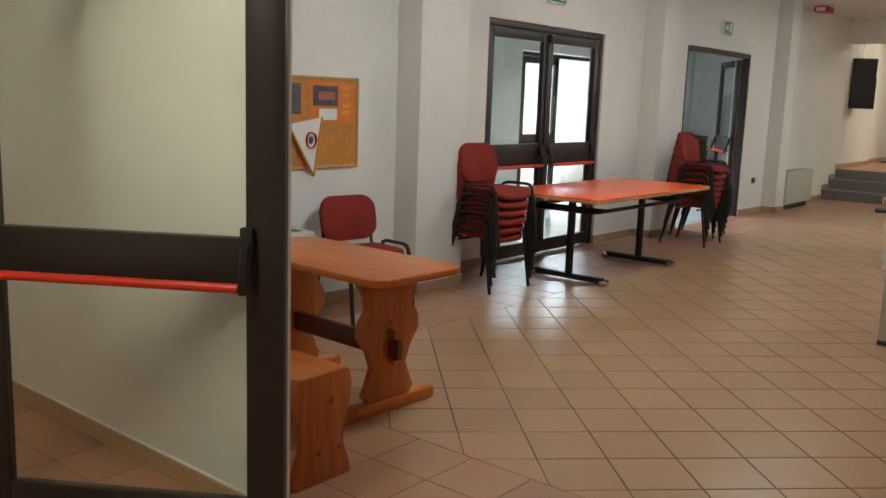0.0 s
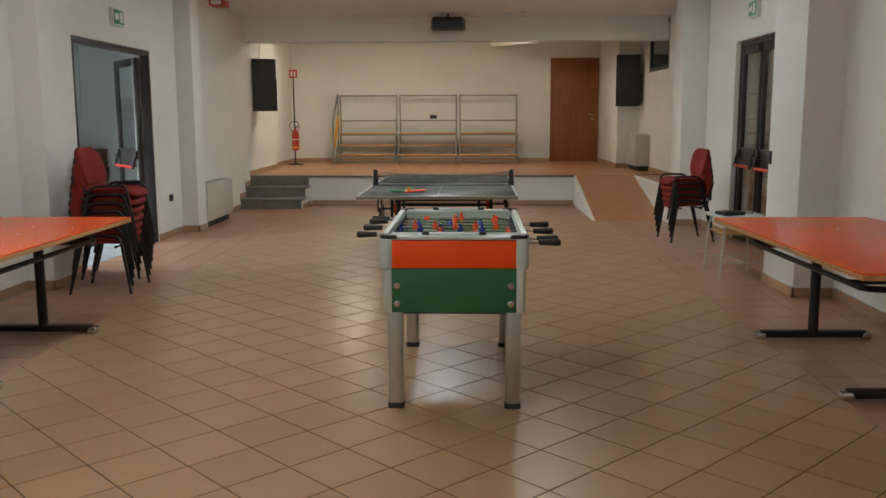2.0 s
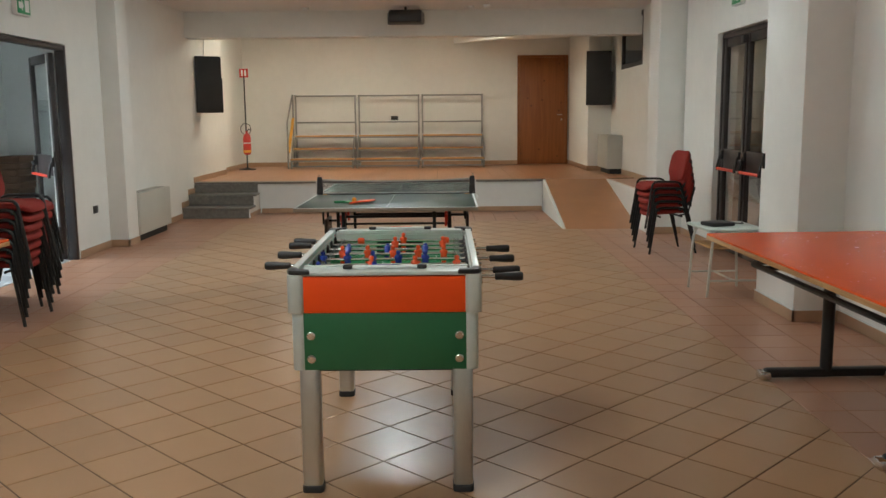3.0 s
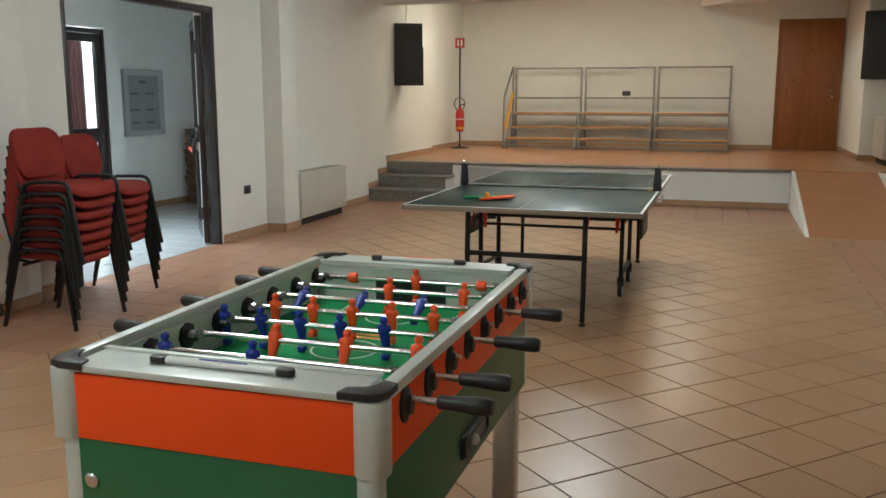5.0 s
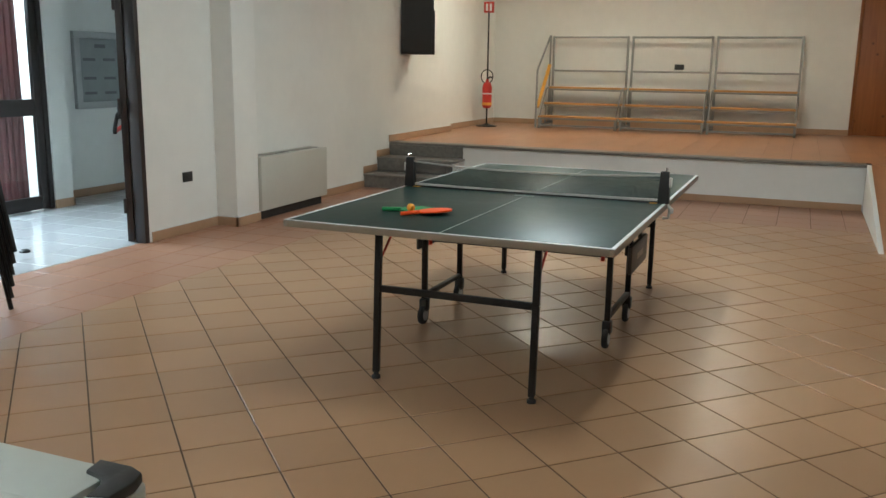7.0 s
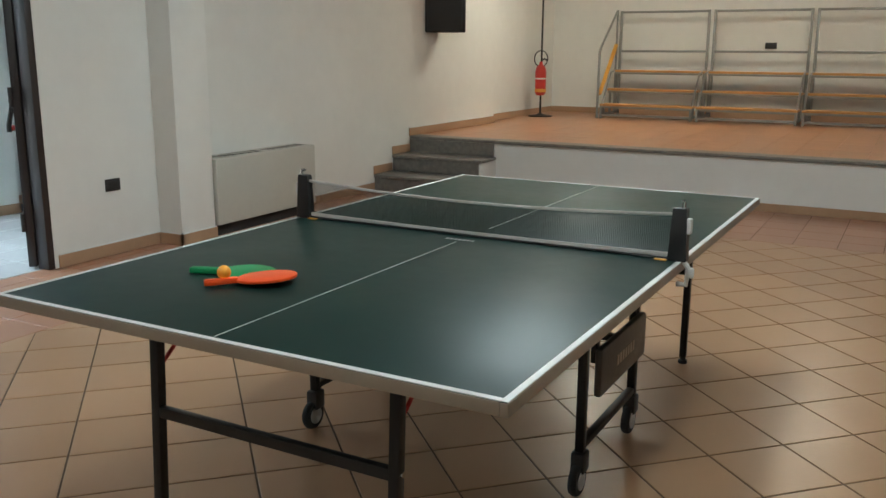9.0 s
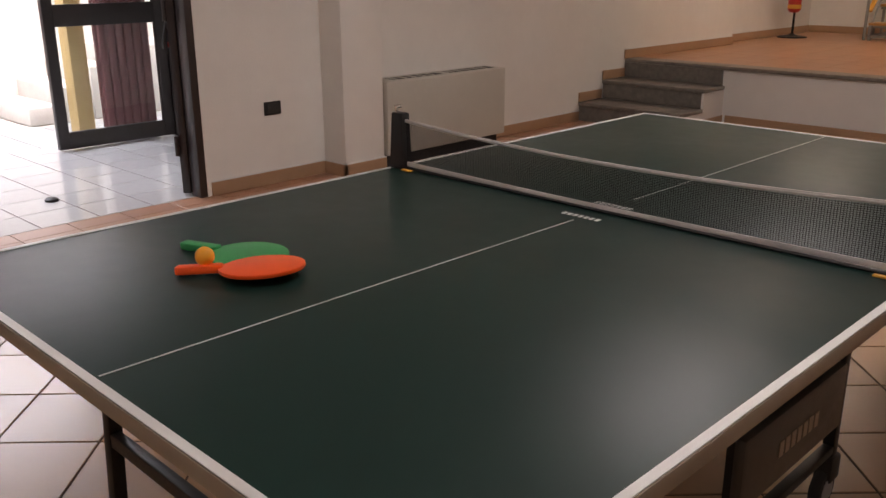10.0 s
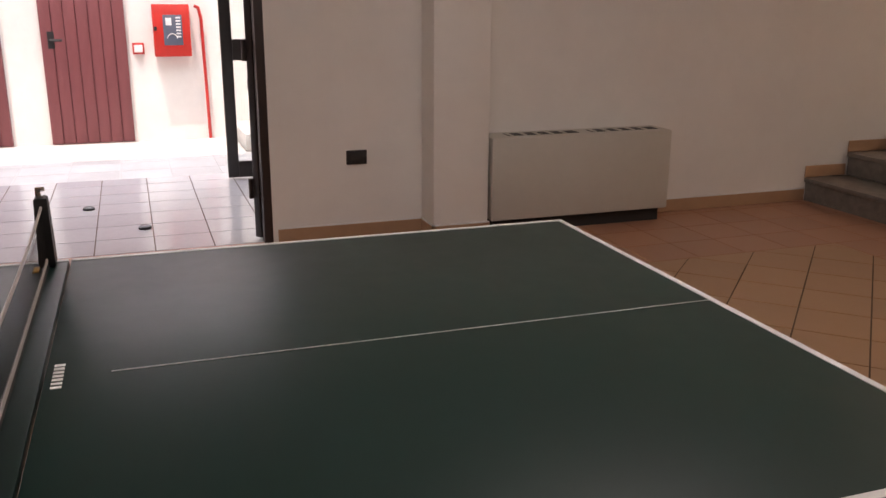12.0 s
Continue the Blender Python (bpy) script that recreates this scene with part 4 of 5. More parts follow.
# ---- table tennis table ----
TX, TY = 0.7625, 1.37
tt = thing("table_tennis_table", pose(-0.644, 11.952, 0, 0, 0, -0.5), "dark green table tennis table on a black folding frame", "table tennis table")
for s in (-1, 1):
    y0, y1 = sorted((s * 0.003, s * TY))
    bd = part("board", B((-TX + 0.001, y0, 0.738), (TX - 0.001, y1 - s * 0.0005, 0.759), 0.002), TT_GREEN, tt, "dark green playing board")
    for xa, xb in ((-TX, -TX + 0.016), (TX - 0.016, TX), (0.0035, 0.0057)):
        part("white_line", B((xa, y0 + 0.002 if abs(xa) > 0.1 else y0 + (0.022 if s < 0 else 0.11), 0.7585), (xb, y1 - 0.0005 if abs(xa) > 0.1 else y1 - (0.017 if s > 0 else 0.15), 0.7604)), WHITE_LINE, bd)
    ya, yb = sorted((s * (TY - 0.016), s * (TY - 0.0005)))
    part("white_line", B((-TX + 0.0165, ya, 0.7585), (TX - 0.0165, yb, 0.7604)), WHITE_LINE, bd)
    for sx in (-1, 1):
        xa, xb = sorted((sx * (TX - 0.016), sx * (TX + 0.002)))
        part("edge_profile", B((xa, y0 - (0.002 if s < 0 else -0.002), 0.7275), (xb, y1 + (0.002 if s > 0 else -0.002), 0.7575), 0.002), APRON, tt, "pale metal edge of the board")
    ya, yb = sorted((s * (TY - 0.016), s * (TY + 0.002)))
    part("edge_profile", B((-TX + 0.0165, ya, 0.7275), (TX - 0.0165, yb, 0.7575), 0.002), APRON, tt, "pale metal edge of the board")
    lx = 0.385 if s < 0 else 0.52
    ly = s * (1.205 if s < 0 else 1.13)
    ox, lean = (0.012, 0.035) if s < 0 else (0.0, 0.0)
    for px in (ox - lx, ox + lx):
        bm = B((px - 0.015, ly - 0.015, 0.03), (px + 0.015, ly + 0.015, 0.72), 0.004)
        for v in bm.verts:
            v.co.y -= s * lean * v.co.z / 0.72
        leg = part("leg", bm, BLACK_STEEL, tt)
        bm = bmesh.new()
        lathe(bm, [(0.012, 0.03), (0.012, 0.018), (0.021, 0.014), (0.021, 0.0)][::-1], 14)
        part("levelling_foot", bm, RUBBER, leg, m=pose(px, ly, 0))
        part("brace", T([(px, ly - s * (0.01 + lean * 0.78), 0.56), (px, ly - s * (0.2 + lean), 0.72)], 0.006, 6), RED_PAINT, leg, "thin red brace")
        part("joint_bolt", T([(px - 0.02, ly - s * lean * 0.6, 0.44), (px + 0.02, ly - s * lean * 0.6, 0.44)], 0.008, 8), CHROME, leg)
    part("leg_bar", B((ox - lx, ly - s * lean * 0.6 - 0.012, 0.42), (ox + lx, ly - s * lean * 0.6 + 0.012, 0.452), 0.004), BLACK_STEEL, tt)
    # middle frame with casters
    cy = s * 0.275
    for sx in (-1, 1):
        x = sx * 0.53
        st = part("post", B((x - 0.015, cy - 0.015, 0.10), (x + 0.015, cy + 0.015, 0.72), 0.004), BLACK_STEEL, tt)
        bm = bmesh.new()
        box(bm, (x - 0.024, cy - 0.03, 0.075), (x + 0.024, cy + 0.03, 0.15), 0.01)
        part("caster_fork", bm, BLACK, st)
        bm = bmesh.new()
        lathe(bm, [(0.02, -0.016), (0.05, -0.014), (0.055, -0.006), (0.055, 0.006), (0.05, 0.014), (0.02, 0.016)], 20, axis="x")
        wh = part("caster_wheel", bm, RUBBER, st, m=pose(x, cy - 0.02, 0.056))
        bm = bmesh.new()
        lathe(bm, [(0.02, -0.018), (0.033, -0.0175), (0.033, 0.0175), (0.02, 0.018)], 16, axis="x")
        part("caster_hub", bm, WHEEL, st, "pale caster hub", m=pose(x, cy - 0.02, 0.056))
        bm = bmesh.new()
        box(bm, (x - sx * 0.035 - 0.014, cy - 0.026, 0.52), (x - sx * 0.035 + 0.014, cy + 0.02, 0.585), 0.004)
        tube(bm, [(x - sx * 0.035, cy - 0.01, 0.53), (x - sx * 0.04, cy - 0.014, 0.47)], 0.011, 8)
        part("safety_latch", bm, RED_BAR, st, "red safety latch")
    part("frame_bar", B((-0.53, cy - 0.012, 0.555), (0.53, cy + 0.012, 0.578), 0.004), BLACK_STEEL, tt)
    if s < 0:
        part("frame_bar", B((-0.53, cy - 0.010, 0.488), (0.53, cy + 0.010, 0.508), 0.004), BLACK_STEEL, tt)
for sx in (-1, 1):
    x = sx * 0.53
    part("side_bar", B((x - 0.014, -0.275, 0.155), (x + 0.014, 0.275, 0.18), 0.004), BLACK_STEEL, tt)
    part("side_bar", B((x - 0.014, -0.275, 0.68), (x + 0.014, 0.275, 0.70), 0.004), BLACK_STEEL, tt)
    xx = sx * 0.69
    ya, yb, zp = (-0.62, -0.2, 0.485) if sx > 0 else (-0.02, 0.38, 0.37)
    pl = part("guard_plate", B((xx - 0.012, ya, zp), (xx + 0.012, yb, zp + 0.14), 0.01), node_mat("guard_grey", (0.06, 0.052, 0.045), 0.45), tt, "grey side guard plate")
    part("plate_arm", B((min(xx, x), (ya + yb) / 2 - 0.015, zp + 0.10), (max(xx, x), (ya + yb) / 2 + 0.015, zp + 0.12), 0.003), BLACK_STEEL, tt)
    part("plate_post", B((xx - 0.03, ya + 0.02, zp + 0.09), (xx - 0.013, ya + 0.05, 0.71), 0.003), BLACK_STEEL, tt)
    part("plate_post", B((xx - 0.03, yb - 0.05, zp + 0.09), (xx - 0.013, yb - 0.02, 0.71), 0.003), BLACK_STEEL, tt)
    for k in range(7):
        part("badge_bar", B((xx + 0.012, ya + 0.13 + 0.024 * k, zp + 0.055), (xx + 0.0135, ya + 0.147 + 0.024 * k, zp + 0.085)), APRON, pl)
# plain bars where the board carries its maker's mark
for s in (-1, 1):
    for k in range(7):
        part("badge_bar", B((-0.055 + 0.0165 * k, -0.045 + s * 0.07 - 0.009, 0.7592), (-0.045 + 0.0165 * k, -0.045 + s * 0.07 + 0.009, 0.7603)), WHITE_LINE, tt, "white bar printed by the net")

net = thing("table_tennis_net", pose(-0.644, 11.905, 0.759, 0, 0, -0.5), "dark net with pale tapes clamped across the table", "net")
for sx in (-1, 1):
    bm = bmesh.new()
    x = 0.748 if sx > 0 else -0.728
    prism(bm, [(x - 0.030, -0.019), (x + 0.030, -0.019), (x + 0.030, 0.019), (x - 0.030, 0.019)], 0.0, 0.172, 0.006)
    for v in bm.verts:
        if v.co.z > 0.09:
            v.co.x = x + (v.co.x - x) * 0.74
            v.co.y *= 0.8
    po = part("post", bm, BLACK, net, "black plastic net post")
    bm = bmesh.new()
    tube(bm, [(x + sx * 0.01, -0.006, 0.172), (x + sx * 0.01, -0.006, 0.188), (x + sx * 0.004, 0.008, 0.19)], 0.006, 8)
    part("tension_knob", bm, CHROME, po)
    bm = bmesh.new()
    box(bm, (x + sx * 0.026 - 0.012, -0.012, 0.09), (x + sx * 0.026 + 0.012, 0.012, 0.14), 0.005)
    part("slider", bm, WHITE_PLASTIC, po, "white slider")
    bm = bmesh.new()
    tube(bm, [(x + sx * 0.02, 0, -0.002), (x + sx * 0.035, 0, -0.02), (x + sx * 0.03, 0, -0.075), (x + sx * 0.0, 0, -0.075)], 0.009, 8)
    lathe(bm, [(0.012, -0.05), (0.014, -0.045), (0.014, -0.025), (0.012, -0.02)], 12, centre=(x + sx * 0.04, 0, 0))
    part("clamp", bm, WHITE_PLASTIC, po)
    part("clamp_plate", B((x - sx * 0.05 - 0.02, -0.03, 0.0012), (x - sx * 0.05 + 0.02, -0.016, 0.006), 0.001), YELLOW, po, "brass clamp plate")


def sag(x, top):
    k = 1 - (x / 0.73) ** 2
    return (0.150 - 0.026 * k) if top else 0.018 - 0.006 * k


bm = bmesh.new()
nx = 230
for j in range(30):
    f = j / 29
    pts = [(x, 0, sag(x, False) * (1 - f) + sag(x, True) * f) for x in [-0.735 + 1.47 * i / 14 for i in range(15)]]
    for (xa, _, za), (xb, _, zb) in zip(pts, pts[1:]):
        v = [bm.verts.new(c) for c in ((xa, -0.0006, za - 0.0005), (xb, -0.0006, zb - 0.0005), (xb, 0.0006, zb + 0.0005), (xa, 0.0006, za + 0.0005))]
        bm.faces.new(v)
for i in range(nx + 1):
    x = -0.73 + 1.46 * i / nx
    za, zb = sag(x, False), sag(x, True)
    v = [bm.verts.new(c) for c in ((x - 0.0005, 0, za), (x + 0.0005, 0, za), (x + 0.0005, 0, zb), (x - 0.0005, 0, zb))]
    bm.faces.new(v)
part("mesh", bm, NET, net, "fine black net cords", smooth=False)
for top, h, mt in ((True, 0.006, NET_TAPE), (False, 0.007, NET_TAPE)):
    bm = bmesh.new()
    pts = [(x, 0, sag(x, top)) for x in [-0.735 + 1.47 * i / 20 for i in range(21)]]
    tube(bm, pts, 0.0035, 6, 1.6 if top else 2.2)
    part("tape", bm, mt, net, "pale tape along the net")
# black strip puts the shadow at the foot of the net into colour
part("tape_shadow_band", T([(x, 0.0, 0.004) for x in (-0.735, 0, 0.735)], 0.005, 6), BLACK, net, "black strip painting the shadow below the net")


def bat(m, material, label):
    e = thing("table_tennis_bat", m, label, "bat", "bats on the table")
    ol = [(0.082 * math.cos(radians(a)), 0.086 * math.sin(radians(a))) for a in range(-62, 243, 12)]
    part("blade", prism(bmesh.new(), ol + [(-0.018, -0.086), (0.018, -0.086)], 0.002, 0.011, 0.002), material, e)
    part("handle", prism(bmesh.new(), rounded(-0.0145, -0.175, 0.0145, -0.080, 0.006, 3), 0.0, 0.017, 0.004), material, e)
    return e


# blade centre and heading of each bat; local -y is the handle
bat(pose(-0.965, 11.085, 0.7606, 0, 0, -70), BAT_GREEN, "green plastic bat lying under the orange one")
# the orange blade rests on the rim of the green one
bat(pose(-0.857, 11.046, 0.7695, 2.5, -4, -45), BAT_ORANGE, "bright orange plastic bat lying on the table")
bm = bmesh.new()
bmesh.ops.create_uvsphere(bm, u_segments=20, v_segments=12, radius=0.02)
ball = part("table_tennis_ball", bm, BALL, m=pose(-0.950, 10.972, 0.795))
tagged(ball, "small orange table tennis ball beside the bats", "ball")

# ---- notice board and wall things by the entrance ----
nb = thing("notice_board", pose(-4.10, 4.57, 1.33, 0, 0, 90), "cork notice board with pinned posters in a wooden frame", "notice board")
part("cork_sheet", B((-0.52, -0.012, -0.31), (0.52, -0.001, 0.31)), CORK, nb)
bm = bmesh.new()
for lo, hi in (((-0.54, -0.02, 0.305), (0.54, -0.001, 0.325)), ((-0.54, -0.02, -0.325), (0.54, -0.001, -0.305)), ((-0.54, -0.02, -0.305), (-0.52, -0.001, 0.305)), ((0.52, -0.02, -0.305), (0.54, -0.001, 0.305))):
    box(bm, lo, hi, 0.004)
part("board_frame", bm, EDGE_WOOD, nb)


def sheet(name, x0, z0, x1, z1, mt, parent, label, off=0.0135):
    return part(name, B((x0, -off - 0.001, z0), (x1, -off, z1)), mt, parent, label, smooth=False)


p1 = sheet("poster", -0.36, 0.06, -0.02, 0.27, PRINT_DARK, nb, "dark photograph of blue flowers")
for k, (x, z, r, mt) in enumerate(((-0.2, 0.16, 0.07, node_mat("blue_print", (0.05, 0.07, 0.22), 0.5, vary=0.9, scale=60)), (-0.31, 0.2, 0.03, PRINT_ORANGE))):
    bm = bmesh.new()
    prism(bm, [(r * math.cos(a) * (1 + 0.25 * math.sin(3 * a + k)), r * math.sin(a)) for a in [2 * math.pi * i / 14 for i in range(14)]], 0, 0.0006)
    part("blot", bm, mt, p1, m=Matrix.Translation((x, -0.0147 - 0.0002 * k, z)) @ pose(0, 0, 0, 90))
p2 = sheet("poster", 0.05, 0.0, 0.50, 0.29, PRINT_ORANGE, nb, "orange poster with a dark picture", 0.0137)
sheet("picture", 0.09, 0.12, 0.33, 0.26, PRINT_DARK, p2, "", 0.0149)
sheet("blot", 0.14, 0.16, 0.30, 0.22, node_mat("pink_print", (0.4, 0.13, 0.09), 0.5, vary=0.5, scale=50), p2, "", 0.0161)
sheet("picture", 0.15, 0.02, 0.32, 0.10, PAPER, p2, "", 0.0149)
for z in (0.235, 0.185, 0.11, 0.06):
    sheet("text_bar", 0.37, z, 0.45, z + 0.028, PRINT_YELLOW, p2, "", 0.0149)
p3 = sheet("notice", -0.43, -0.22, -0.21, 0.09, PAPER, nb, "white sheet with grey printed lines", 0.0139)
for k in range(8):
    sheet("text_bar", -0.40, 0.055 - 0.022 * k, -0.26 - 0.02 * (k % 3), 0.062 - 0.022 * k, INK, p3, "", 0.0151)
sheet("text_bar", -0.28, -0.18, -0.235, -0.13, INK, p3, "", 0.0151)
p4 = sheet("poster", -0.515, -0.26, -0.45, 0.06, PRINT_DARK, nb, "narrow dark poster", 0.0136)
sheet("picture", -0.505, -0.22, -0.46, -0.12, PAPER, p4, "", 0.0148)
pn = thing("pennant", pose(-4.08, 4.57, 1.33, 0, 0, 90), "small white pennant with gold edge and red badge on the board", "pennant")
ol = [(-0.15, -0.01), (0.16, 0.04), (0.08, -0.37)]
part("cloth", prism(bmesh.new(), [(x, z) for x, z in ol], 0, 0.003, m=Matrix(((1, 0, 0, 0), (0, 0, -1, -0.012), (0, 1, 0, 0), (0, 0, 0, 1)))), PAPER, pn)
part("fringe", T([(x, -0.015, z) for x, z in ((-0.15, -0.01), (0.08, -0.37), (0.16, 0.04))], 0.009, 6), YELLOW, pn, "gold fringe")
part("badge", T([(0.055 + 0.045 * math.cos(a), -0.017, -0.12 + 0.055 * math.sin(a)) for a in [2 * math.pi * i / 18 for i in range(18)]], 0.016, 6, 0.3, True), RED_PAINT, pn, "red ring badge")
part("badge_centre", prism(bmesh.new(), [(0.055 + 0.022 * math.cos(a), -0.12 + 0.028 * math.sin(a)) for a in [2 * math.pi * i / 14 for i in range(14)]], 0, 0.002, m=Matrix(((1, 0, 0, 0), (0, 0, -1, -0.0155), (0, 1, 0, 0), (0, 0, 0, 1)))), PRINT_DARK, pn)


def fan_coil(m, w, h, d, label, up=0.09):
    """A cabinet convector: back to y=0, front at -d."""
    e = thing("fan_coil", m, label, "convector", "fan coils")
    part("casing", B((0, -d, up), (w, -0.002, h), 0.012), FANCOIL, e)
    for k in range(2):
        x0 = 0.05 + k * (w - 0.1) / 2
        gr = part("grille", B((x0 + 0.08, -d * 0.72, h - 0.002), (x0 + (w - 0.1) / 2 - 0.01, -d * 0.28, h + 0.001)), GRILLE, e, "dark outlet grille")
        for j in range(5):
            xs = x0 + 0.09 + j * ((w - 0.1) / 2 - 0.12) / 5
            part("slat", B((xs, -d * 0.73, h + 0.0005), (xs + 0.022, -d * 0.27, h + 0.005), 0.002), FANCOIL, gr)
    part("base_recess", B((0.03, -d + 0.06, 0.0), (w - 0.03, -0.002, up + 0.002)), GRILLE, e)
    return e


fan_coil(pose(WL + 0.01, 14.145, 0, 0, 0, 90) @ pose(0, 0, 0), 1.24, 0.60, 0.235, "pale steel fan coil cabinet standing against the wall")
fan_coil(pose(2.92, 19.42, STAGE_Z, 0, 0, -90), 0.92, 0.66, 0.27, "pale steel fan coil cabinet on the stage")
fan_coil(pose(-4.10, 3.30, 0, 0, 0, 90), 1.2, 0.60, 0.235, "pale steel fan coil cabinet behind the pine table")

# ---- signs, sockets and switches ----


def wall_box(name, m, sx, sz, d, mt, label, category, inner=None):
    """A flat plate fixed to a wall, its front towards local -y."""
    e = thing(name, m, label, category)
    part("plate", B((-sx / 2, -d, -sz / 2), (sx / 2, 0, sz / 2), 0.004), mt, e)
    if inner:
        part("insert", B((-sx * 0.36, -d - 0.004, -sz * 0.33), (sx * 0.36, -d + 0.002, sz * 0.33), 0.003), inner, e)
    return e


wall_box("wall_socket", pose(WL, 13.37, 0.49, 0, 0, 90), 0.125, 0.085, 0.012, BLACK, "black socket plate on the white wall", "socket", GRILLE)
wall_box("wall_socket", pose(RW, 14.1, 0.44, 0, 0, -90), 0.08, 0.11, 0.02, BLACK, "black socket plate near the stacked chairs", "socket", GRILLE)
wall_box("wall_socket", pose(-1.15, BACK, 1.49, 0, 0, 0), 0.15, 0.085, 0.014, BLACK, "black socket plate behind the stands", "socket", GRILLE)
wall_box("light_switch", pose(2.34, 10.30, 1.13, 0, 0, -90), 0.05, 0.12, 0.012, BLACK, "dark switch plate on the pier", "switch", GRILLE)


def exit_sign(m):
    e = thing("exit_sign", m, "green and white emergency exit sign on the wall", "sign", "exit signs")
    part("housing", B((-0.14, -0.05, -0.09), (0.14, 0, 0.09), 0.006), WHITE_PLASTIC, e)
    pn2 = part("sign_face", B((-0.128, -0.054, -0.075), (0.128, -0.049, 0.075), 0.002), SIGN_GREEN, e)
    part("door_mark", B((0.02, -0.056, -0.055), (0.10, -0.0535, 0.055)), PAPER, pn2)
    part("arrow_mark", prism(bmesh.new(), [(-0.10, -0.03), (-0.04, -0.03), (-0.04, -0.05), (-0.005, 0.0), (-0.04, 0.05), (-0.04, 0.03), (-0.10, 0.03)], 0, 0.0015, m=Matrix(((1, 0, 0, 0), (0, 0, -1, -0.054), (0, 1, 0, 0), (0, 0, 0, 1)))), PAPER, pn2)
    return e


exit_sign(pose(WL, 11.87, 2.56, 0, 0, 90))
exit_sign(pose(-4.24, 7.92, 2.56, 0, 0, 90))
exit_sign(pose(RW, 12.55, 2.68, 0, 0, -90))
rs = thing("fire_sign", pose(-3.85, 14.9, 3.13, 0, 0, 0), "small red sign hanging below the ceiling", "sign")
part("sign_plate", B((-0.1, -0.16, -0.105), (0.1, 0.16, -0.02), 0.004), RED_PAINT, rs)
part("sign_centre", B((-0.07, -0.162, -0.09), (0.07, 0.162, -0.035), 0.003), PAPER, rs)
part("hanger", T([(0, 0, 0.0), (0, 0, -0.03)], 0.008, 6), BLACK_STEEL, rs)


def loudspeaker(m, w, h, label):
    e = thing("loudspeaker", m, label, "loudspeaker", "stage loudspeakers")
    ol = [(-w / 2, 0.0), (w / 2, 0.0), (w / 2 - 0.08, 0.30), (-w / 2 + 0.08, 0.30)]
    part("cabinet", prism(bmesh.new(), ol, 0, h, 0.012), BLACK, e)
    part("grille", B((-w / 2 + 0.02, -0.014, 0.03), (w / 2 - 0.02, 0.004, h - 0.03), 0.008), GRILLE, e, "black steel grille")
    part("bracket", T([(0, 0.28, h * 0.55), (0, 0.42, h * 0.55)], 0.025, 8), BLACK_STEEL, e)
    part("side_pod", B((w / 2 - 0.02, 0.02, 0.0), (w / 2 + 0.02, 0.16, h * 0.62), 0.01), BLACK, e)
    part("cable", T([(0.0, 0.29, h), (0.03, 0.33, h + 0.3), (0.05, 0.36, h + 0.62)], 0.006, 6), WHITE_PLASTIC, e, "thin hanging cable")
    return e


loudspeaker(pose(-3.93, 17.83, 1.60, 0, 0, 28), 0.42, 0.90, "black loudspeaker hung on the wall beside the stage steps")
loudspeaker(pose(2.62, 19.22, 1.68, 0, 0, -12), 0.44, 0.95, "black loudspeaker hung on the wall beside the ramp")

# projector below the ceiling before the beam
pj = thing("projector", pose(-0.70, 16.9, CEIL, 0, 0, 0), "dark projector hanging below the ceiling", "projector")
bm = bmesh.new()
prism(bm, [(-0.24, -0.2), (0.24, -0.2), (0.28, 0.15), (-0.28, 0.15)], -0.25, -0.06, 0.03)
part("body", bm, BLACK, pj)
part("lens", lathe(bmesh.new(), [(0.05, -0.23), (0.05, -0.19), (0.04, -0.18)], 18, centre=(0.12, 0, -0.19), axis="y"), GRILLE, pj)
part("mount", T([(0, 0, -0.13), (0, 0, 0.0)], 0.02, 8), BLACK_STEEL, pj)
for x, y in ((-2.19, 16.9), (0.27, 16.85), (0.50, 16.7)):
    dt = thing("smoke_detector", pose(x, y, CEIL), "small round detector on the ceiling", "detector", "ceiling detectors")
    part("base", lathe(bmesh.new(), [(0.03, -0.05), (0.05, -0.035), (0.055, -0.012), (0.05, 0.0)], 16), WHITE_PLASTIC, dt)

# ---- on the stage ----
sd = thing("door_6", pose(1.44, BACK, STAGE_Z, 0, 0, 0), "closed plain brown veneered door behind the stage", "door")
sd["kind"] = "structure"
part("door_panel", B((0.03, -0.03, 0.005), (0.98, -0.002, 2.20), 0.004), DOOR_WOOD, sd)
bm = bmesh.new()
box(bm, (-0.02, -0.045, 0), (0.03, -0.001, 2.25), 0.005)
box(bm, (0.98, -0.045, 0), (1.03, -0.001, 2.25), 0.005)
box(bm, (0.03, -0.045, 2.20), (0.98, -0.001, 2.25), 0.005)
part("door_frame", bm, DOOR_WOOD, sd)
part("door_handle", T([(0.90, -0.03, 1.03), (0.90, -0.08, 1.03), (0.80, -0.08, 1.03)], 0.01, 8), CHROME, sd, "small metal handle")
part("lock", lathe(bmesh.new(), [(0.02, -0.036), (0.02, -0.028)], 12, centre=(0.90, 0, 0.93), axis="y"), CHROME, sd)


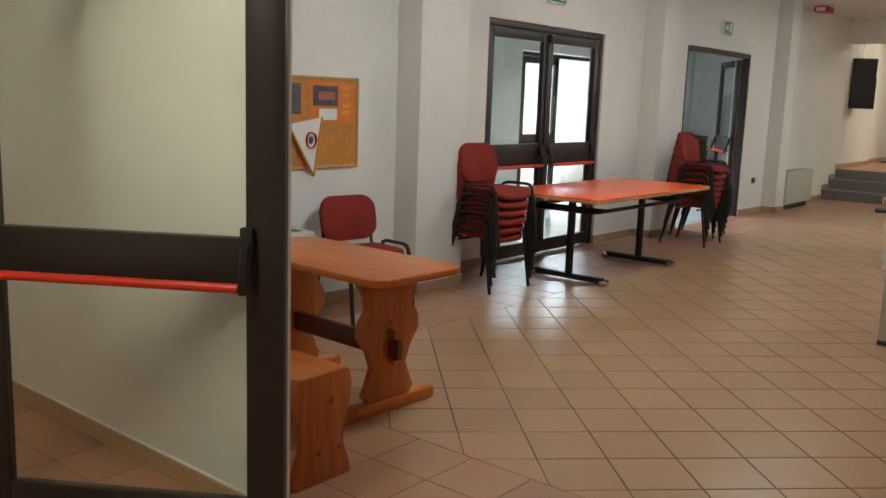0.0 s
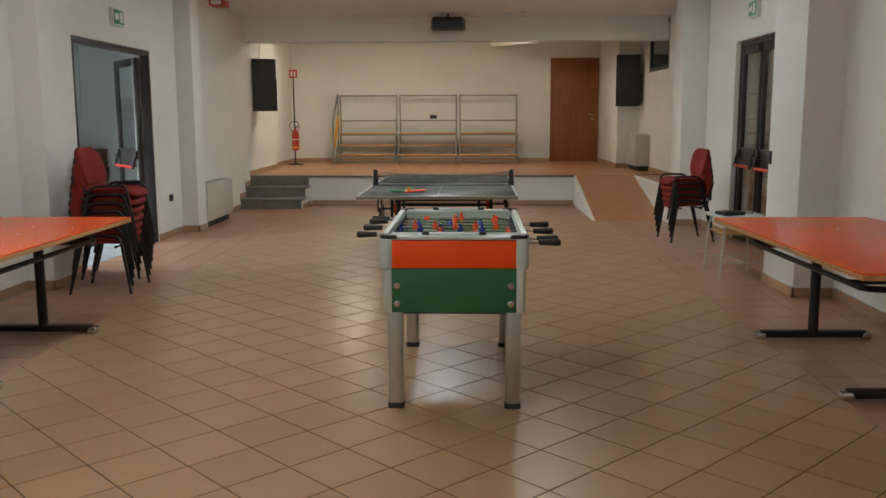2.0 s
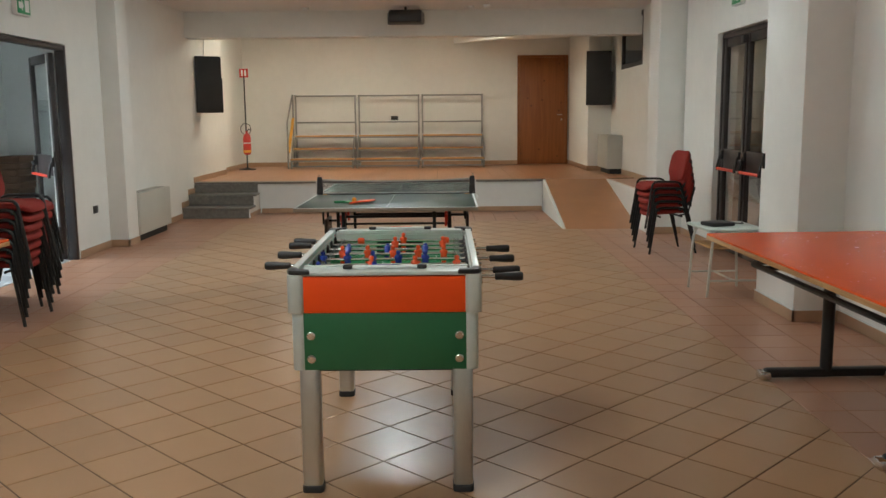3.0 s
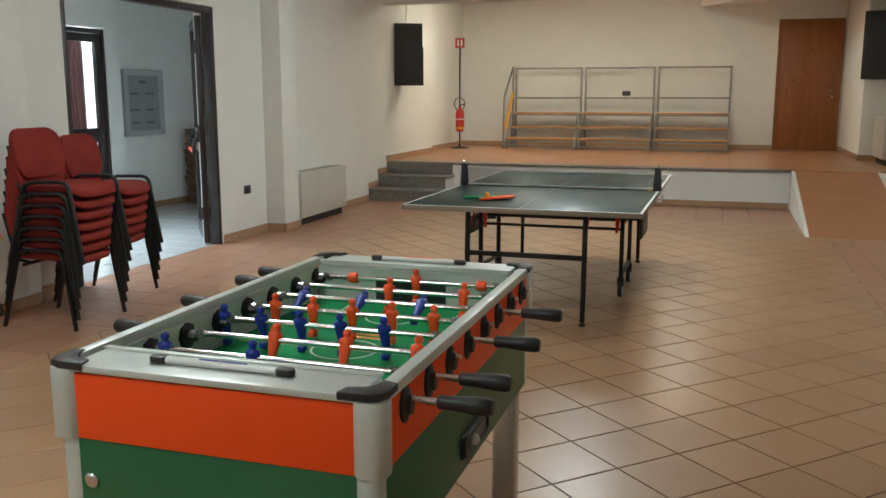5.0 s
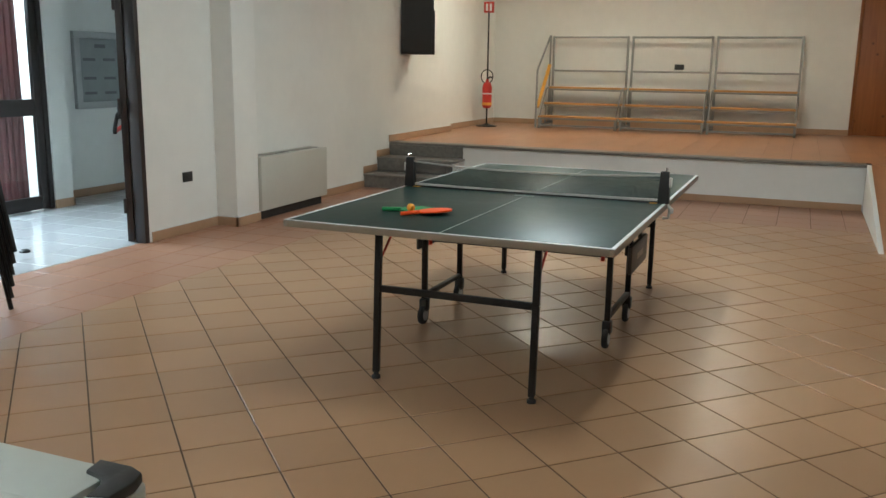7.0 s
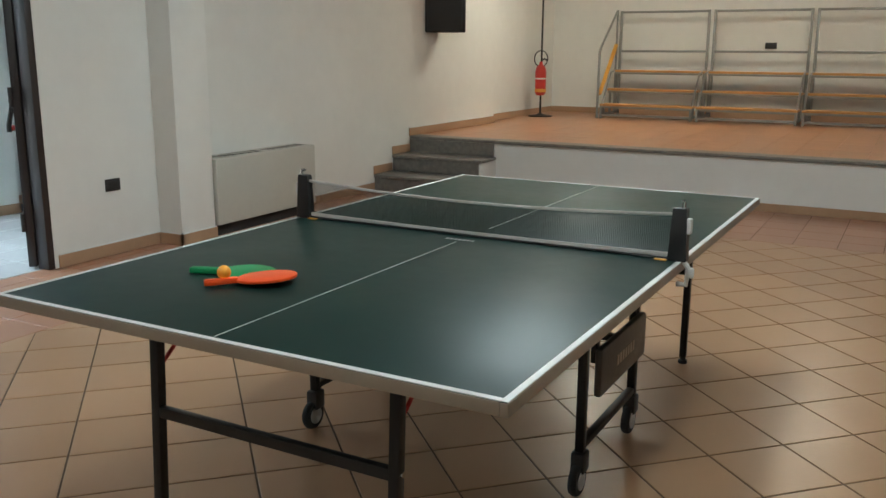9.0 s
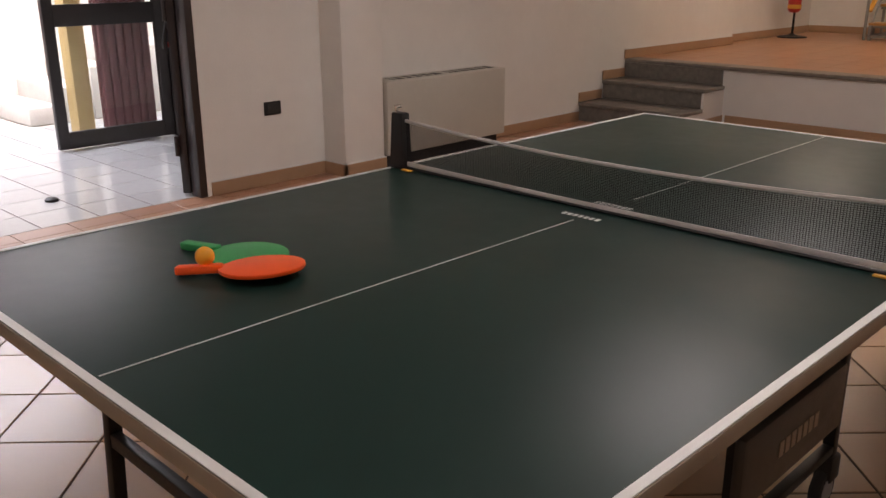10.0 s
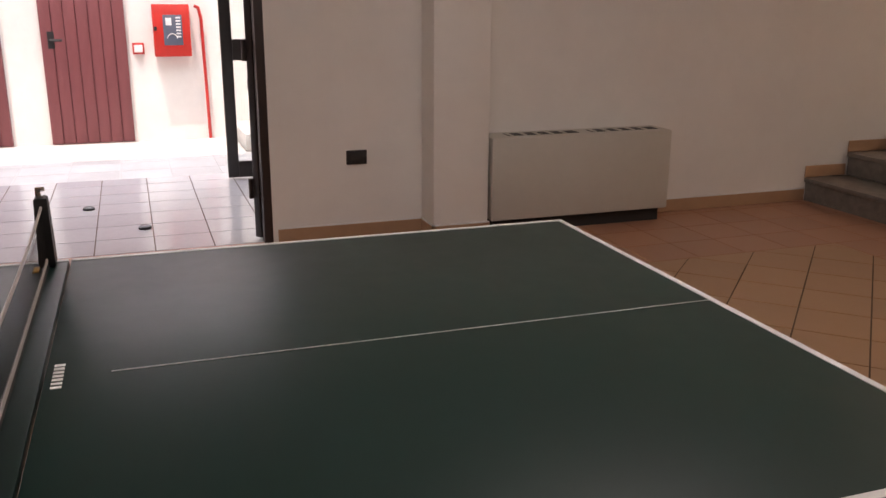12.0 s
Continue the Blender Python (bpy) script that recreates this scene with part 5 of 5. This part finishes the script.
def bleacher(m):
    e = thing("choir_riser", m, "folding stand with grey steel frame and wooden steps", "stand", "stands on the stage")
    W = 1.27
    for x in (0.02, W - 0.02):
        part("rear_post", B((x - 0.018, -0.04, 0), (x + 0.018, -0.005, 1.47), 0.004), GREY_STEEL, e)
        part("front_post", B((x - 0.018, -0.80, 0), (x + 0.018, -0.765, 0.17), 0.004), GREY_STEEL, e)
        part("base_bar", B((x - 0.018, -0.80, 0.03), (x + 0.018, -0.02, 0.065), 0.004), GREY_STEEL, e)
        part("side_brace", T([(x, -0.78, 0.16), (x, -0.40, 0.62), (x, -0.03, 0.66)], 0.014, 8), GREY_STEEL, e)
    for z, y in ((0.17, -0.80), (0.37, -0.53), (0.62, -0.26)):
        part("step_plank", B((0.0, y, z), (W, y + 0.25, z + 0.028), 0.006), PLANK, e, "worn wooden step")
        part("step_bearer", B((0.02, y + 0.01, z - 0.03), (W - 0.02, y + 0.035, z - 0.001), 0.003), GREY_STEEL, e)
        for x in (0.02, W - 0.02):
            part("step_post", B((x - 0.014, y + 0.11, 0.05), (x + 0.014, y + 0.14, z), 0.003), GREY_STEEL, e)
    for z in (1.45, 0.91):
        part("rail", B((0.03, -0.036, z - 0.016), (W - 0.03, -0.008, z + 0.016), 0.004), GREY_STEEL, e)
    part("front_bar", B((0.03, -0.795, 0.03), (W - 0.03, -0.77, 0.06), 0.003), GREY_STEEL, e)
    return e


r0 = bleacher(pose(-3.20, 21.82, STAGE_Z))
copy_thing(r0, pose(-1.89, 21.82, STAGE_Z))
copy_thing(r0, pose(-0.58, 21.82, STAGE_Z))
hr = thing("handrail", pose(-3.24, 21.82, STAGE_Z), "slanting grey and yellow handrail beside the stands", "handrail")
part("rail", T([(0, -0.02, 1.47), (0, -0.05, 1.46), (0, -0.72, 0.95), (0, -0.76, 0.90), (0, -0.78, 0.0)], 0.018, 8), GREY_STEEL, hr)
bm = bmesh.new()
tube(bm, [(0.0, -0.03, 1.0), (0.0, -0.70, 0.32)], 0.03, 8, 0.5)
part("infill_bar", bm, YELLOW, hr, "yellow slanting bar")
part("end_post", T([(0, -0.02, 0.0), (0, -0.02, 1.46)], 0.016, 8), GREY_STEEL, hr)

fe = thing("fire_extinguisher", pose(-4.03, 20.9, STAGE_Z + 0.0), "red fire extinguisher on a black floor stand with sign", "extinguisher")
part("stand_base", lathe(bmesh.new(), [(0.17, 0.0), (0.17, 0.012), (0.05, 0.03), (0.02, 0.05)], 20), BLACK_STEEL, fe)
part("stand_pole", T([(0, 0, 0.03), (0, 0, 1.82)], 0.014, 8), BLACK_STEEL, fe)
part("stand_ring", T([(0.10 * math.cos(a), -0.02, 0.80 + 0.11 * math.sin(a)) for a in [2 * math.pi * i / 20 for i in range(20)]], 0.008, 6, 1, True), BLACK, fe, "black coiled hose")
bm = bmesh.new()
lathe(bm, [(0.05, 0.30), (0.075, 0.33), (0.078, 0.62), (0.06, 0.69), (0.025, 0.72), (0.022, 0.76)], 20, centre=(0.03, -0.09, 0))
cyl = part("cylinder", bm, RED_PAINT, fe)
part("cylinder_label", lathe(bmesh.new(), [(0.0787, 0.345), (0.0792, 0.35), (0.0792, 0.385), (0.0787, 0.39)], 20, centre=(0.03, -0.09, 0)), YELLOW, cyl, "yellow band")
part("cylinder_label", lathe(bmesh.new(), [(0.0787, 0.52), (0.079, 0.522), (0.079, 0.538), (0.0787, 0.54)], 20, centre=(0.03, -0.09, 0)), PAPER, cyl, "pale label line")
part("lever", T([(0.03, -0.09, 0.76), (0.08, -0.10, 0.80), (0.12, -0.10, 0.78)], 0.012, 8), BLACK, cyl)
sg = part("sign_plate", B((-0.085, -0.01, 1.80), (0.085, 0.01, 1.97), 0.004), RED_PAINT, fe)
part("sign_mark", B((-0.05, -0.012, 1.83), (-0.015, -0.0095, 1.94)), PAPER, sg)
part("sign_mark", B((0.015, -0.012, 1.83), (0.05, -0.0095, 1.94)), PAPER, sg)

# high window
hw = thing("window_1", pose(2.92, 17.15, 2.27, 0, 0, 90), "small high window in a dark frame", "window")
hw["kind"] = "structure"
bm = bmesh.new()
box(bm, (0, -0.06, 0), (0.07, 0.0, 0.83), 0.005)
box(bm, (1.53, -0.06, 0), (1.60, 0.0, 0.83), 0.005)
box(bm, (0.07, -0.06, 0), (1.53, 0.0, 0.08), 0.005)
box(bm, (0.07, -0.06, 0.75), (1.53, 0.0, 0.83), 0.005)
part("window_frame", bm, DARK_ALU, hw)
part("pane", B((0.06, -0.034, 0.07), (1.54, -0.028, 0.76)), GLASS, hw, smooth=False)

# ---- small table with cables beside the east door ----
sm = thing("small_table", pose(2.19, 10.72, 0, 0, 0, 3), "low school table with pale top and bent pale tube legs", "table")
part("tabletop", prism(bmesh.new(), rounded(-0.24, -0.28, 0.24, 0.28, 0.03, 4), 0.552, 0.572, 0.004), PALE_TOP, sm)
part("shelf", prism(bmesh.new(), rounded(-0.19, -0.22, 0.19, 0.22, 0.02, 3), 0.40, 0.415, 0.003), EDGE_WOOD, sm, "plain wooden shelf")
for y in (-0.23, 0.23):
    part("leg_hoop", T([(-0.22, y, 0.0), (-0.19, y, 0.44), (-0.17, y, 0.52), (-0.12, y, 0.545), (0.12, y, 0.545), (0.17, y, 0.52), (0.19, y, 0.44), (0.21, y, 0.0)], 0.012, 8), PALE_LEG, sm)
    part("stretcher", T([(-0.205, y, 0.14), (0.20, y, 0.14)], 0.009, 8), PALE_LEG, sm)
part("stretcher", T([(0.0, -0.23, 0.14), (0.0, 0.23, 0.14)], 0.009, 8), PALE_LEG, sm)
rt = thing("router_box", pose(2.12, 10.70, 0.572, 0, 0, 20), "small black box with trailing cables on the low table", "box")
part("case", B((-0.11, -0.09, 0), (0.11, 0.09, 0.035), 0.01), BLACK, rt)
part("cable", T([(0.1, 0, 0.02), (0.17, 0.03, 0.012), (0.22, -0.05, 0.01), (0.26, 0.02, 0.012)], 0.005, 6), BLACK, rt)
part("cable", T([(0.1, 0.05, 0.02), (0.15, 0.11, 0.012), (0.21, 0.08, 0.01), (0.24, 0.13, 0.012)], 0.005, 6), WHITE_PLASTIC, rt, "white cable")

# ---- lobby and courtyard ----
nc = thing("notice_case", pose(-6.50, 14.95, 1.36, 0, 0, 90), "grey framed glass notice case with small printed sheets", "notice case")
bm = bmesh.new()
for lo, hi in (((-0.4, -0.05, 0.34), (0.4, 0, 0.41)), ((-0.4, -0.05, -0.41), (0.4, 0, -0.34)), ((-0.4, -0.05, -0.34), (-0.32, 0, 0.34)), ((0.32, -0.05, -0.34), (0.4, 0, 0.34))):
    box(bm, lo, hi, 0.006)
part("case_frame", bm, node_mat("grey_frame", (0.42, 0.43, 0.42), 0.4), nc)
bk = part("backing", B((-0.32, -0.02, -0.34), (0.32, -0.002, 0.34)), node_mat("grey_backing", (0.30, 0.32, 0.31), 0.6), nc)
part("title_bar", B((-0.08, -0.0225, 0.24), (0.08, -0.0205, 0.28)), INK, bk)
for x in (-0.16, 0.14):
    for z in (0.1, -0.1, -0.26):
        part("name_bar", B((x - 0.1, -0.0225, z), (x + 0.08, -0.0205, z + 0.03)), INK, bk)
rng = random.Random(9)
for i in range(11):
    w = rng.uniform(0.28, 0.36)
    cr = thing("crate", pose(-6.25, 15.95, 0.092 * i, 0, 0, rng.uniform(-4, 4)), "flat brown crate in a tall stack", "crate", "stacked crates")
    part("tray", B((-w / 2, -0.24, 0.0), (w / 2, 0.24, 0.088), 0.008), BROWN_STACK, cr)
    part("rim", B((-w / 2 - 0.012, -0.252, 0.066), (w / 2 + 0.012, 0.252, 0.082), 0.004), BROWN_STACK, cr)


def plank_door(name, m, w, h, label):
    e = thing(name, m, label, "door", "courtyard doors")
    n_p = 7
    for i in range(n_p):
        x0 = w * i / n_p
        part("plank", B((x0 + 0.003, -0.05, 0.0), (x0 + w / n_p - 0.003, -0.015, h), 0.006), PURPLE, e)
    part("backing", B((0.0, -0.016, 0.0), (w, 0.0, h)), PURPLE, e)
    part("door_handle", T([(0.09, -0.05, 1.0), (0.09, -0.1, 1.0), (0.19, -0.1, 1.0)], 0.012, 8), BLACK, e)
    part("lock_plate", B((0.06, -0.056, 0.92), (0.12, -0.05, 1.08), 0.003), BLACK, e)
    return e


plank_door("maroon_door", pose(-8.5, 11.37, 0.0, 0, 0, 90), 0.77, 2.1, "closed maroon plank door in the courtyard wall")
plank_door("maroon_door", pose(-8.5, 10.3, 0.0, 0, 0, 90), 0.72, 2.1, "closed maroon plank door in the courtyard wall")
hb = thing("fire_hose_box", pose(-8.5, 12.57, 1.085, 0, 0, 90), "red fire hose cabinet on the courtyard wall", "hose cabinet")
part("cabinet", B((-0.175, -0.16, -0.25), (0.175, 0, 0.25), 0.008), RED_PAINT, hb)
hf = part("window_label", B((-0.08, -0.166, -0.14), (0.10, -0.159, 0.15), 0.002), node_mat("blue_grey_print", (0.09, 0.11, 0.15), 0.4), hb, "dark printed panel")
part("picture_mark", T([(0.0 + 0.045 * math.cos(a), -0.168, -0.07 + 0.04 * math.sin(a)) for a in [radians(x) for x in range(-10, 200, 20)]], 0.009, 6, 0.4), PAPER, hf)
part("picture_mark", B((-0.055, -0.169, 0.05), (0.0, -0.165, 0.12), 0.002), PAPER, hf)
for k in range(7):
    part("text_bar", B((0.04, -0.169, 0.115 - 0.03 * k), (0.085, -0.165, 0.13 - 0.03 * k)), WHITE_LINE, hf)
part("lock", B((-0.17, -0.168, 0.0), (-0.14, -0.158, 0.04), 0.003), BLACK, hb)
fp = thing("fire_pipe", pose(-8.5, 12.80, 0.0, 0, 0, 90), "thin red pipe running down the courtyard wall", "pipe")
part("pipe", T([(0.0, -0.06, 1.32), (0.04, -0.06, 1.3), (0.06, -0.06, 1.2), (0.08, -0.05, 0.0)], 0.016, 8), RED_PAINT, fp)
ap = wall_box("alarm_button", pose(-8.5, 12.245, 0.91, 0, 0, 90), 0.11, 0.11, 0.04, RED_PAINT, "small square red alarm button with pale centre", "alarm button", PAPER)
ys = thing("courtyard_steps", pose(-8.5, 13.12, 0.0), "pale stone steps in the courtyard", "steps")
for k in range(4):
    part("step", B((0.0, 0.0 + 0.3 * k, 0.0), (1.0, 0.3 * k + 0.30 if k < 3 else 3.0, 0.16 * (k + 1)), 0.012), YARD, ys)
sh = thing("shutter", pose(-6.42, 13.30, 0.0, 0, 0, 90), "maroon slatted shutter folded open outside the lobby", "shutter")
part("shutter_frame", B((0.0, -0.02, 0.0), (0.46, 0.02, 2.1), 0.006), PURPLE, sh)
for k in range(6):
    part("slat", B((0.02 + 0.073 * k, -0.05, 0.04), (0.075 + 0.073 * k, 0.05, 2.06), 0.012), PURPLE, sh)
yp = thing("yellow_post", pose(-6.55, 13.12, 0.0), "yellow-ochre plastered post outside the lobby", "post")
part("shaft", B((-0.1, 0.0, 0.0), (0.06, 0.14, 2.4), 0.01), node_mat("ochre_plaster", (0.62, 0.42, 0.18), 0.85, vary=0.1, scale=5), yp)
for x, y in ((-4.75, 12.15), (-5.4, 11.8)):
    st_ob = thing("door_stop", pose(x, y, 0.0), "small dark floor stop in the lobby", "door stop", "floor stops")
    part("stud", lathe(bmesh.new(), [(0.04, 0.0), (0.04, 0.012), (0.025, 0.022)], 14), BLACK_STEEL, st_ob)


# ---- ceiling luminaires, assumed and out of view ----
def luminaire(m, colour_mat):
    e = thing("ceiling_light", m, "assumed white fluorescent ceiling light, added out of view", "ceiling light", "ceiling lights")
    part("housing", B((-0.15, -0.62, -0.06), (0.15, 0.62, 0.0), 0.006), WHITE_PLASTIC, e)
    for x in (-0.07, 0.07):
        part("lamp_tube", T([(x, -0.58, -0.072), (x, 0.58, -0.072)], 0.013, 8), colour_mat, e)
    return e


for lx, ly, lz, watts in LAMPS:
    luminaire(pose(lx, ly, lz), TUBE_WARM if ly > 18 or ly < 2 else TUBE_GLOW)


# ---- floor tiles ----
def clip(poly, lo, hi):
    """The part of a convex outline inside an upright rectangle."""
    for k, v, keep in ((0, lo[0], 1), (0, hi[0], -1), (1, lo[1], 1), (1, hi[1], -1)):
        out = []
        for i, a in enumerate(poly):
            b = poly[(i + 1) % len(poly)]
            da, db = (a[k] - v) * keep, (b[k] - v) * keep
            if da >= 0:
                out.append(a)
            if da * db < 0:
                f = da / (da - db)
                out.append((a[0] + (b[0] - a[0]) * f, a[1] + (b[1] - a[1]) * f))
        poly = out
        if len(poly) < 3:
            return []
    return poly


def tile_faces(verts, faces, poly, gap=0.0042, cham=0.0016, z=0.0, low=-0.0028):
    """One tile with a chamfered rim, shrunk by half a joint."""
    cx, cy = sum(p[0] for p in poly) / len(poly), sum(p[1] for p in poly) / len(poly)
    size = max(math.hypot(p[0] - cx, p[1] - cy) for p in poly)
    if size < 0.03:
        return
    base = len(verts)
    n = len(poly)
    for inset, h in ((gap, low), (gap, z - cham * 0.6), (gap + cham, z)):
        k = 1 - inset * 1.3 / size
        verts.extend((cx + (x - cx) * k, cy + (y - cy) * k, h) for x, y in poly)
    for r in range(2):
        for i in range(n):
            j = (i + 1) % n
            faces.append((base + r * n + i, base + r * n + j, base + (r + 1) * n + j, base + (r + 1) * n + i))
    faces.append(tuple(base + 2 * n + i for i in range(n)))


def tile_mesh(name, verts, faces, material):
    me = bpy.data.meshes.new(name)
    me.from_pydata(verts, [], faces)
    me.materials.append(material)
    me.update()
    return me


HD = 0.2215
TILE_ORIGIN = (0.2, 0.195)
X0, X1, Y0, Y1 = -3.1065, 1.65, 3.33, 16.06
v1, f1 = [], []
tile_faces(v1, f1, [(HD, 0), (0, HD), (-HD, 0), (0, -HD)])
one = tile_mesh("tile", v1, f1, TILE)
rv, rf = [], []
made = 0
cells = []
for i in range(-16, 9):
    for j in range(13, 73):
        if (i + j) % 2 == 0:
            continue
        cells.append((TILE_ORIGIN[0] + i * HD, TILE_ORIGIN[1] + j * HD))
cells.sort(key=lambda c: (abs(c[0] + 0.5) > 2.2, c[1]))
for cx, cy in cells:
    poly = [(cx + HD, cy), (cx, cy + HD), (cx - HD, cy), (cx, cy - HD)]
    inside = X0 <= cx - HD + 1e-6 and cx + HD <= X1 + 1e-6 and Y0 <= cy - HD + 1e-6 and cy + HD <= Y1 + 1e-6
    if inside and made < 300 and cy < 10.4:
        o = new("tile", one)
        o.parent = floor
        o.location = (cx, cy, 0)
        made += 1
    else:
        p = clip(poly, (X0, Y0), (X1, Y1))
        if p:
            tile_faces(rv, rf, p)
o = new("tiles", tile_mesh("tiles", rv, rf, TILE))
o.parent = floor
tagged(o, "diagonal beige floor tiles", kind="stuff")


def straight(name, rects, side, material, parent, label, z=0.0, off=(0.0, 0.0), single=0, gap=0.0036):
    vv, ff = [], []
    v0, f0 = [], []
    tile_faces(v0, f0, [(0, 0), (side, 0), (side, side), (0, side)], z=z, low=z - 0.0035, gap=gap)
    whole = tile_mesh("tile", v0, f0, material)
    for x0, y0, x1, y1 in rects:
        nx0, nx1 = math.floor((x0 - off[0]) / side), math.ceil((x1 - off[0]) / side)
        ny0, ny1 = math.floor((y0 - off[1]) / side), math.ceil((y1 - off[1]) / side)
        for i in range(nx0, nx1):
            for j in range(ny0, ny1):
                a, b = off[0] + i * side, off[1] + j * side
                p = clip([(a, b), (a + side, b), (a + side, b + side), (a, b + side)], (x0, y0), (x1, y1))
                full = a >= x0 - 1e-6 and b >= y0 - 1e-6 and a + side <= x1 + 1e-6 and b + side <= y1 + 1e-6
                if full and single > 0:
                    piece = new("tile", whole)
                    piece.parent = parent
                    piece.location = (a, b, 0)
                    single -= 1
                elif p:
                    tile_faces(vv, ff, p, z=z, low=z - 0.0035, gap=gap)
    ob = new(name, tile_mesh(name, vv, ff, material))
    ob.parent = parent
    tagged(ob, label, kind="stuff")
    return ob


straight("border_tiles", [(-4.20, -1.4, X0, 17.41), (X1, -1.4, 2.95, 15.03), (X0, -1.4, X1, Y0), (X0, Y1, 1.43, 17.43), (X1 - 0.22, 15.03, 1.43, Y1)], 0.3096, BORDER, floor, "pinkish border tiles laid square to the walls", off=(X0, Y0), gap=0.0024)
straight("lobby_tiles", [(-6.45, 4.6, -4.203, 16.3)], 0.332, HALL_TILE, hall_floor, "pale grey square lobby tiles", off=(-4.203, 12.86), single=300)
straight("yard_tiles", [(-8.5, 9.0, -6.46, 16.0)], 0.4, YARD, yard, "pale courtyard paving slabs", z=-0.008, off=(-6.46, 10.0))
straight("stage_tiles", [(-4.28, STAGE_Y + 0.21, 2.50, BACK - 0.01), (2.50, STAGE_Y + 0.21, 2.92, 19.6), (1.48, STAGE_Y, 2.5, STAGE_Y + 0.21)], 0.3096, STAGE_TILE, stage, "reddish brown stage tiles", z=STAGE_Z, off=(-4.28, STAGE_Y + 0.21), single=300, gap=0.0012)
